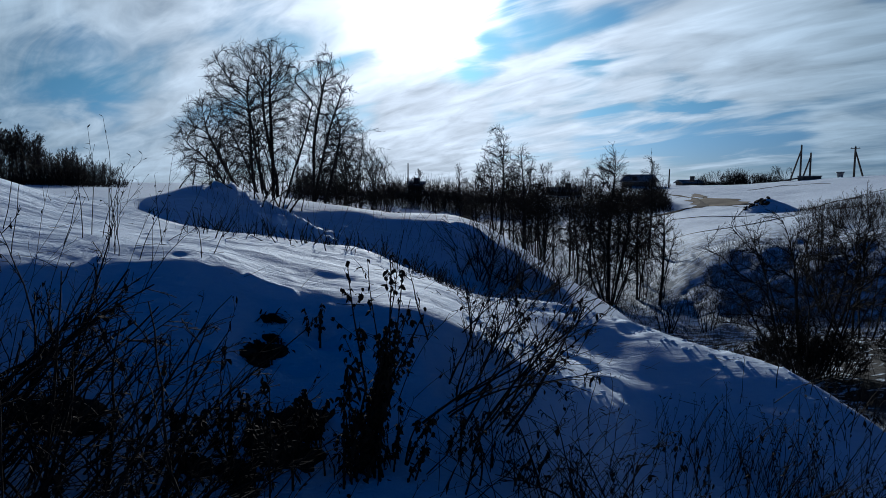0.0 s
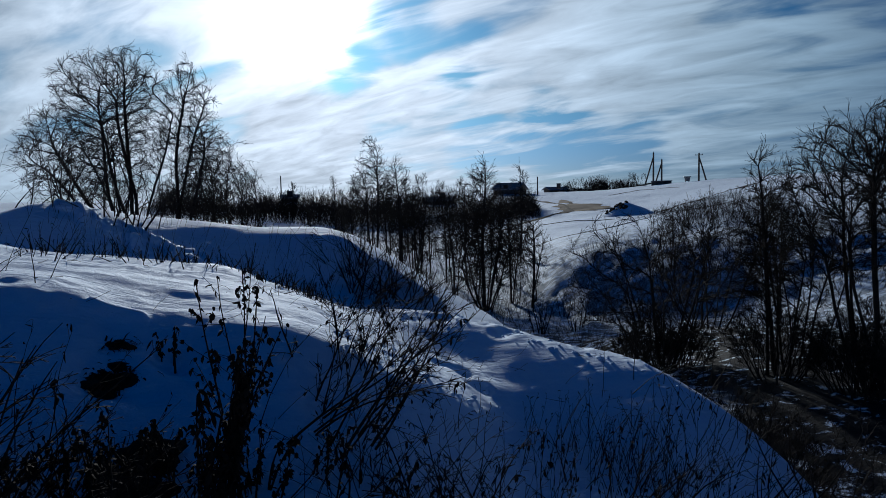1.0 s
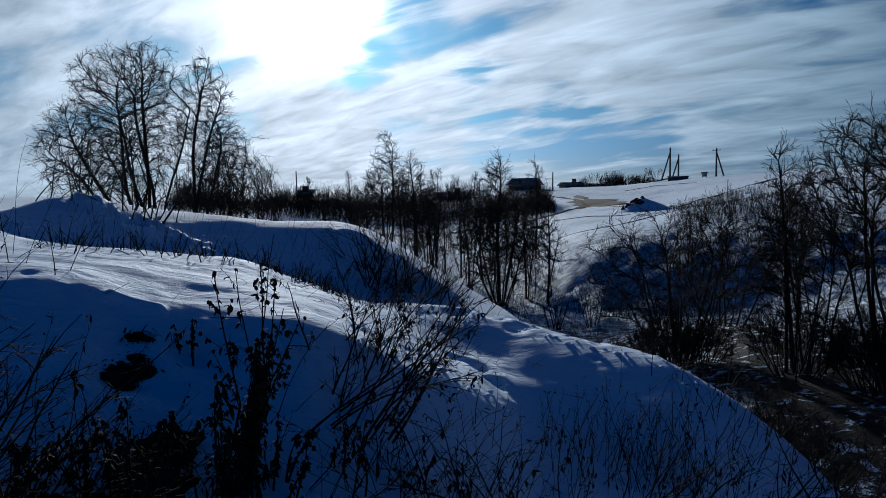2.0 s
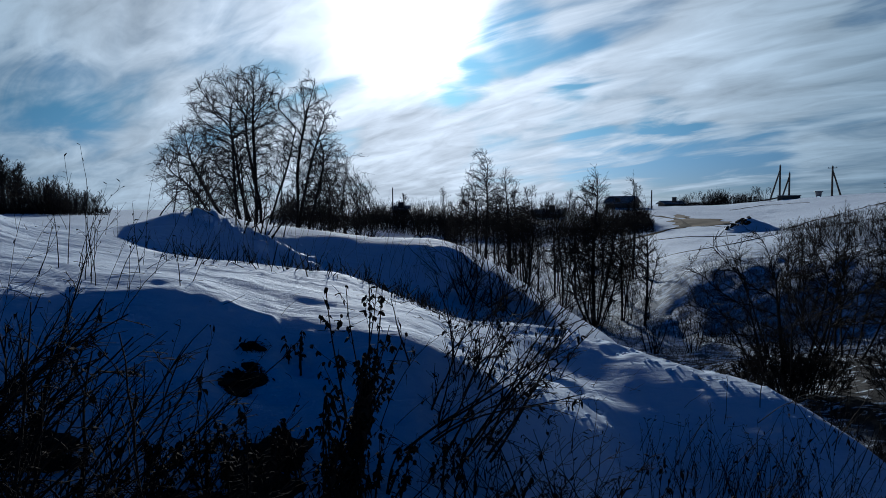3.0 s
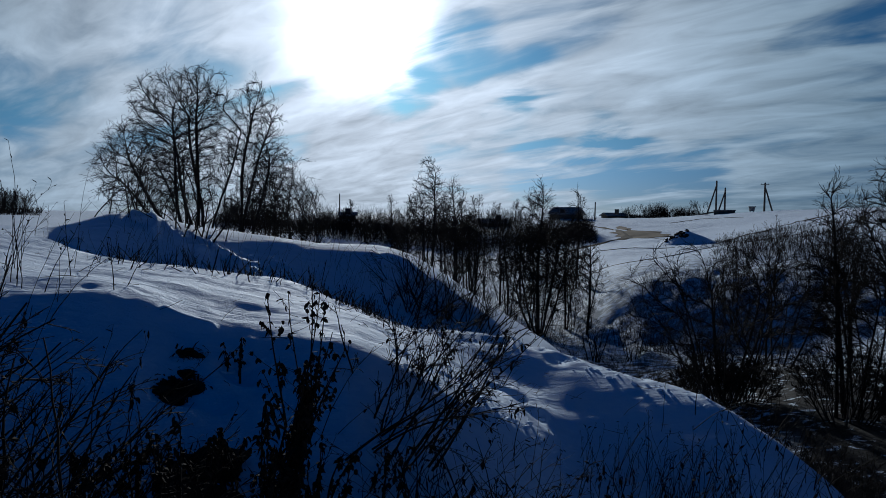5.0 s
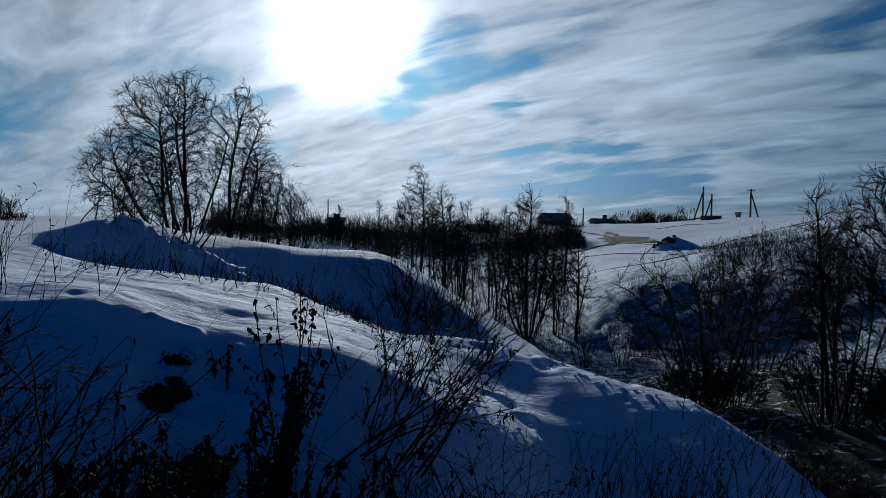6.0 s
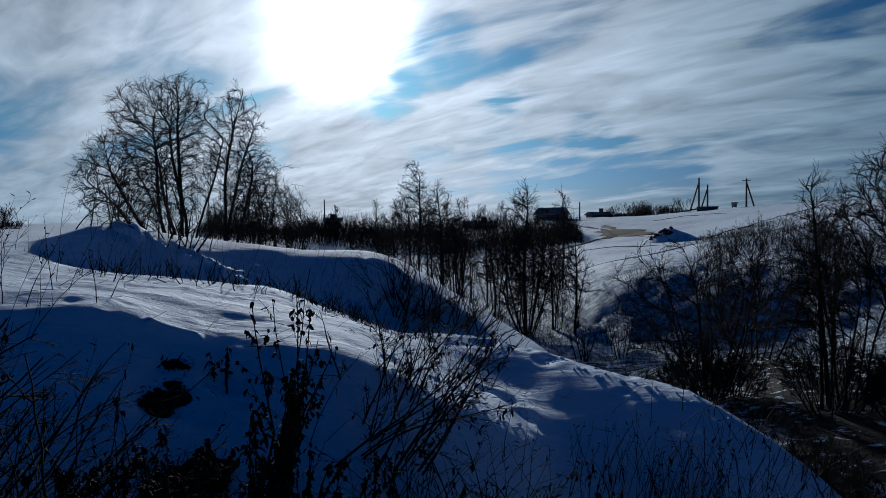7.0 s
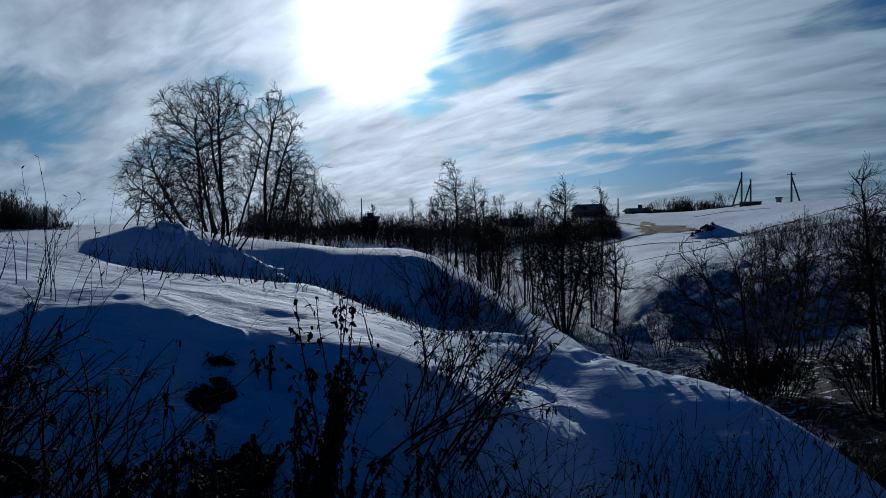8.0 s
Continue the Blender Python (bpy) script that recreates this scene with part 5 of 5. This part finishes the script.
def bank_plants():
    hero = "tall withered burdock-like weed with curled leaves standing in the snow"
    weed(-7.5, 3.3, 101, 11, 1.36, 0.24, 0.40, hero, 58, 1.0, 0.03, "tall_weed", 560, 0.42)
    weed(-7.6, 3.2, 102, 6, 0.62, -0.05, 0.25, "short withered weed at the foot of the tall one", 40, 0.6, 0.06, clump=160)
    # dark clumps of dead grass low on the bank
    clod(-16.7, 4.32, 111, (0.19, 0.11, 0.10), "dark earth hole with dead grass in the snow bank")
    clod(-15.4, 4.40, 116, (0.20, 0.13, 0.12), "dark earth hole with dead grass in the snow bank")
    clod(-15.0, 4.64, 113, (0.11, 0.06, 0.06), "small bare earth spot in the snow bank", 25)
    clod(-16.6, 3.5, 112, (0.34, 0.26, 0.24), "dark hummock of earth and dead grass", 160)
    clod(-19.0, 3.2, 115, (0.22, 0.16, 0.14), "dark hummock of earth and dead grass", 80)
    clod(-32.2, 3.6, 114, (0.26, 0.18, 0.13), "dark hummock of earth and dead grass", 120)
    weed(-15.4, 3.25, 103, 10, 0.62, 0.0, 0.35, "low withered weed with hanging leaves on a dark hummock", 60, 0.4, 0.14)
    weed(-19.5, 3.2, 104, 7, 0.55, 0.15, 0.45, "low withered weed with hanging leaves", 30, 0.4, 0.1)
    weed(-24.5, 3.0, 105, 7, 0.60, 0.25, 0.4, "leaning withered weed with hanging leaves", 34, 0.4, 0.1)
    weed(-11.3, 3.4, 106, 4, 0.45, 0.05, 0.3, "thin withered weed with hanging leaves", 26, 0.4, 0.06)
    weed(-10.9, 4.55, 107, 3, 0.34, 0.02, 0.12, "small upright withered sprig in the snow", 22, 0.6, 0.03)
    weed(-4.2, 3.3, 108, 4, 0.42, 0.1, 0.3, "thin withered weed with hanging leaves", 26, 0.4, 0.06)
    weed(1.0, 3.35, 109, 7, 0.55, 0.25, 0.45, "leaning withered weed with dark leaves", 40, 0.5, 0.12)
    # brushwood and stems
    brush(-35, 2.9, 121, 16, 1.15, 0.25, 0.45, "tangled bare bramble twigs at the edge of the bank", 0.0042, -0.02, (6, 4), 0.25)
    brush(-38, 3.3, 119, 9, 1.35, 0.55, 0.3, "long arching bramble stems at the edge of the bank", 0.005, -0.045, (7, 4), 0.25)
    brush(-33, 2.7, 120, 10, 1.1, 0.3, 0.5, "dense bare bramble twigs at the edge of the bank", 0.005, -0.03, (7, 5), 0.3, leafy=120)
    for i, (az, r, k, h, lean) in enumerate(((-36, 2.5, 14, 0.95, 0.3), (-31.5, 2.55, 12, 0.8, 0.45), (-27.5, 2.65, 9, 0.65, 0.5), (-35, 3.6, 12, 1.0, 0.5))):
        brush(az, r, 610 + i, k, h, lean, 0.6, "dense bare bramble twigs on the shaded bank", 0.0045, -0.04, (8, 5), 0.3, leafy=90)
    brush(-41, 3.0, 118, 6, 1.65, 0.75, 0.22, "stout dark arching branch reaching over the snow", 0.0075, -0.06, (6, 4), 0.15)
    brush(-30, 3.3, 122, 12, 1.0, 0.35, 0.5, "leaning bare twigs over the snow", 0.0045, -0.03, (5, 4), 0.2)
    brush(-22, 3.1, 123, 10, 0.9, 0.5, 0.5, "thin leaning twigs over the snow", 0.0035, -0.02, (5, 3), 0.25)
    brush(2.5, 3.9, 124, 16, 1.15, 0.75, 0.35, "bare leaning twigs with small side shoots", 0.0045, -0.02, (7, 4), 0.18, leafy=120)
    brush(5.5, 4.6, 125, 14, 0.95, 0.45, 0.4, "bare leaning twigs with small side shoots", 0.0045, -0.02, (7, 5), 0.2, leafy=120)
    brush(12.5, 3.5, 126, 15, 0.95, -0.45, 0.45, "arching bare twigs with withered leaves", 0.0045, -0.05, (7, 4), 0.22, leafy=260)
    brush(15.5, 3.6, 127, 13, 0.85, -0.6, 0.4, "arching bare twigs with withered leaves", 0.004, -0.06, (7, 4), 0.2, leafy=140)
    brush(7.5, 5.6, 128, 9, 0.7, 0.3, 0.5, "thin bare twigs standing on the lit slope", 0.0035, -0.02, (6, 4), 0.25)
    brush(35.5, 9.3, 130, 22, 1.1, 0.0, 0.45, "dark dead stems standing at the edge of the ravine", 0.006, -0.01, (6, 4), 0.35, leafy=200)
    brush(38, 6.2, 129, 16, 1.0, 0.1, 0.6, "tangled brown brushwood at the edge of the ravine", 0.0045, -0.02, (6, 4), 0.35)
    grass(27, 5.3, 131, 55, 0.62, 0.1, 0.22, "dry grass tuft with dark stems in the snow", 0.22, leafy=25)
    grass(23, 5.2, 132, 40, 0.55, 0.1, 0.25, "dry grass tuft with dark stems in the snow", 0.2, leafy=14)
    grass(30.5, 5.4, 133, 50, 0.6, 0.0, 0.3, "dry grass tuft with dark stems in the snow", 0.25, leafy=25)
    for i, (az, r) in enumerate(((22, 4.7), (26, 4.9), (29, 4.9), (32, 5.0))):
        brush(az, r, 650 + i, 7, 0.8, 0.25, 0.45, "dark tangled dead stems low on the bank", 0.0042, -0.03, (5, 3), 0.3, leafy=40)
    grass(15, 4.2, 134, 24, 0.55, 0.15, 0.3, "sparse dry stems in the snow", 0.2)
    grass(9, 3.4, 135, 30, 0.5, 0.1, 0.35, "sparse dry stems in the snow", 0.25, leafy=20)
    grass(-28, 5.6, 136, 10, 0.95, 0.12, 0.12, "tall thin dry stems standing against the sky", 0.35)
    grass(-24.5, 5.4, 137, 12, 0.85, 0.12, 0.14, "tall thin dry stems standing against the sky", 0.25)
    grass(-32.5, 4.0, 138, 14, 1.25, 0.12, 0.14, "tall thin dry stems standing against the sky", 0.25, thick=0.0022)
    grass(-19.5, 8.0, 139, 12, 0.5, 0.0, 0.25, "thin dry stems on the crest of the bank", 0.5)
    # long leaning stems over the shaded foot of the bank
    for i, (az, r, k, h, lean) in enumerate(((-34, 2.7, 22, 1.0, 0.7), (-30, 2.9, 20, 0.9, 0.7), (-26, 2.8, 18, 0.8, 0.6), (-22, 3.1, 18, 0.8, 0.5), (-18, 3.0, 18, 0.7, 0.4), (-13, 3.1, 14, 0.6, 0.3),
                                             (-2, 3.2, 16, 0.6, 0.5), (3, 3.4, 22, 0.7, 0.6), (7, 3.3, 26, 0.7, 0.5), (11, 3.4, 30, 0.75, -0.5), (14, 3.7, 26, 0.7, -0.5), (18, 4.3, 22, 0.6, 0.2), (21, 4.9, 26, 0.6, 0.3), (34, 5.2, 40, 0.7, 0.2))):
        grass(az, r, 400 + i, k * 7 // 10 if az > 0 else k * 3 // 5, h, lean, 0.35, "long leaning dry stems over the snow", 0.3, curl=-0.05, thick=0.0033, leafy=k // 2)
    rng = np.random.default_rng(77)
    for i in range(64):      # stubble along the crest of the lit slope
        az = rng.uniform(-20, 4)
        grass(az, float(np.interp(az, [-17, 4], [7.5, 7.5])) + rng.normal(0, 0.3), 640 + i, 6, rng.uniform(0.10, 0.34), 0.05, 0.4, "short dry stubble on the crest of the lit slope", 0.3, heads=False, thick=0.0065)
    for i in range(16):      # stems along the ridge behind
        az = rng.uniform(-22, 11)
        grass(az, float(np.interp(az, [-22, 0, 11], [9.0, 10.3, 9.8])) + rng.normal(0, 0.3), 140 + i, 14, rng.uniform(0.35, 0.7), 0.05, 0.3, "thin dry stems on the shaded snow ridge", 0.35, heads=False, thick=0.002)
    for i, az in enumerate((-19, -16.5, -14, 3.0, 4.6, 6.5, 8.8)):
        brush(az, 9.7 - 0.02 * az, 160 + i, 11, rng.uniform(0.8, 1.3), rng.uniform(-0.2, 0.5), 0.5, "bare twigs standing in the shaded snow ridge", 0.006, -0.01, (6, 4), 0.2)
    for i in range(7):
        brush(2.5 + 1.15 * i, rng.uniform(9.5, 10.2), 170 + i, 6, rng.uniform(0.7, 1.2), rng.uniform(-0.3, 0.5), 0.5, "dark bare twigs standing in the shaded snow ridge", 0.0055, -0.02, (7, 5), 0.25)
    for i in range(10):
        az = rng.uniform(3, 30)
        grass(az, float(np.interp(az, [3, 15, 30], [7.6, 8.8, 7.6])), 180 + i, 8, 0.35, 0.1, 0.35, "short dry stems on the crest of the bank", 0.3, heads=False)
    for i in range(26):      # brown growth on the ravine's near edge
        az = rng.uniform(32, 50)
        grass(az, rng.uniform(5.2, 11.5), 200 + i, 45, rng.uniform(0.45, 0.8), 0.05, 0.35, "brown dry grass at the edge of the ravine", 0.5, thick=0.0042, heads=False, leafy=30)


def ravine_scrub():
    """Low tussocks over the ravine floor."""
    rng = np.random.default_rng(500)
    shapes = [grass(18 + 4 * i, 15 + i, 510 + i, 55, 0.6, 0.0, 0.4, "low dark tussocks in the thin snow of the ravine", 0.7, thick=0.0055, name="tussock_patch", heads=False) for i in range(3)]
    for _ in range(60):
        az = rng.uniform(9, 50)
        p = spot(az, rng.uniform(11.5, 27), -0.12)
        copy_thing(shapes[int(rng.integers(3))], pose(p.x, p.y, p.z, 0, 0, rng.uniform(0, 360)) @ Matrix.Scale(rng.uniform(0.5, 1.2), 4))


def snow_clods():
    """Crumbled snow along the rib, the crest and the ridge."""
    rng = np.random.default_rng(800)
    pieces = []
    for az0, az1, ra, rb, wide, n in ((2, 16, 5.0, 5.2, 0.25, 90), (4, 14, 7.4, 7.6, 0.25, 60), (16, 31, 7.3, 6.8, 0.15, 50), (-18, -7, 9.7, 10.0, 0.25, 50)):
        t = rng.uniform(0, 1, n)
        for a, r in zip(az0 + (az1 - az0) * t, ra + (rb - ra) * t + rng.normal(0, wide, n)):
            s = 0.007 + 0.020 * rng.random() ** 2
            p = spot(a, r, s * 0.15)
            pieces.append(blob(p, (s * rng.uniform(0.8, 1.8), s * rng.uniform(0.8, 1.5), s * rng.uniform(0.5, 0.9)), rng, 5, 7, 0.3))
    tagged(new("snow_crumbs", mesh_of("snow_crumbs", *shell(pieces), SNOW)), "crumbled snow lumps along the crests", "snow lumps", kind="stuff")


def twig_litter():
    """Fallen twigs and stalk ends lying on the slope."""
    rng = np.random.default_rng(810)
    n = 420
    az = np.concatenate([rng.normal(5, 5, 260), rng.uniform(-32, 30, 160)])
    r = np.concatenate([rng.normal(6.6, 1.1, 260), rng.uniform(3.6, 9.5, 160)])
    x, y = r * np.sin(np.radians(az)), r * np.cos(np.radians(az))
    way = np.stack([rng.normal(0, 1, n), rng.normal(0, 1, n), rng.uniform(0.0, 0.5, n)], 1)
    P = grow(np.stack([x, y, height(az, r) + 0.004], 1), way, rng.uniform(0.05, 0.28, n), 4, 0.15, 0.0, rng)
    R = rng.uniform(0.0012, 0.0035, (n, 1)) * np.linspace(1, 0.5, 4)[None]
    tagged(new("twig_litter", mesh_of("twig_litter", *tubes(P, R, 3), TWIG)), "fallen dark twigs scattered on the snow", "twigs", kind="stuff")


snow_clods()
twig_litter()
bank_plants()
ravine_scrub()
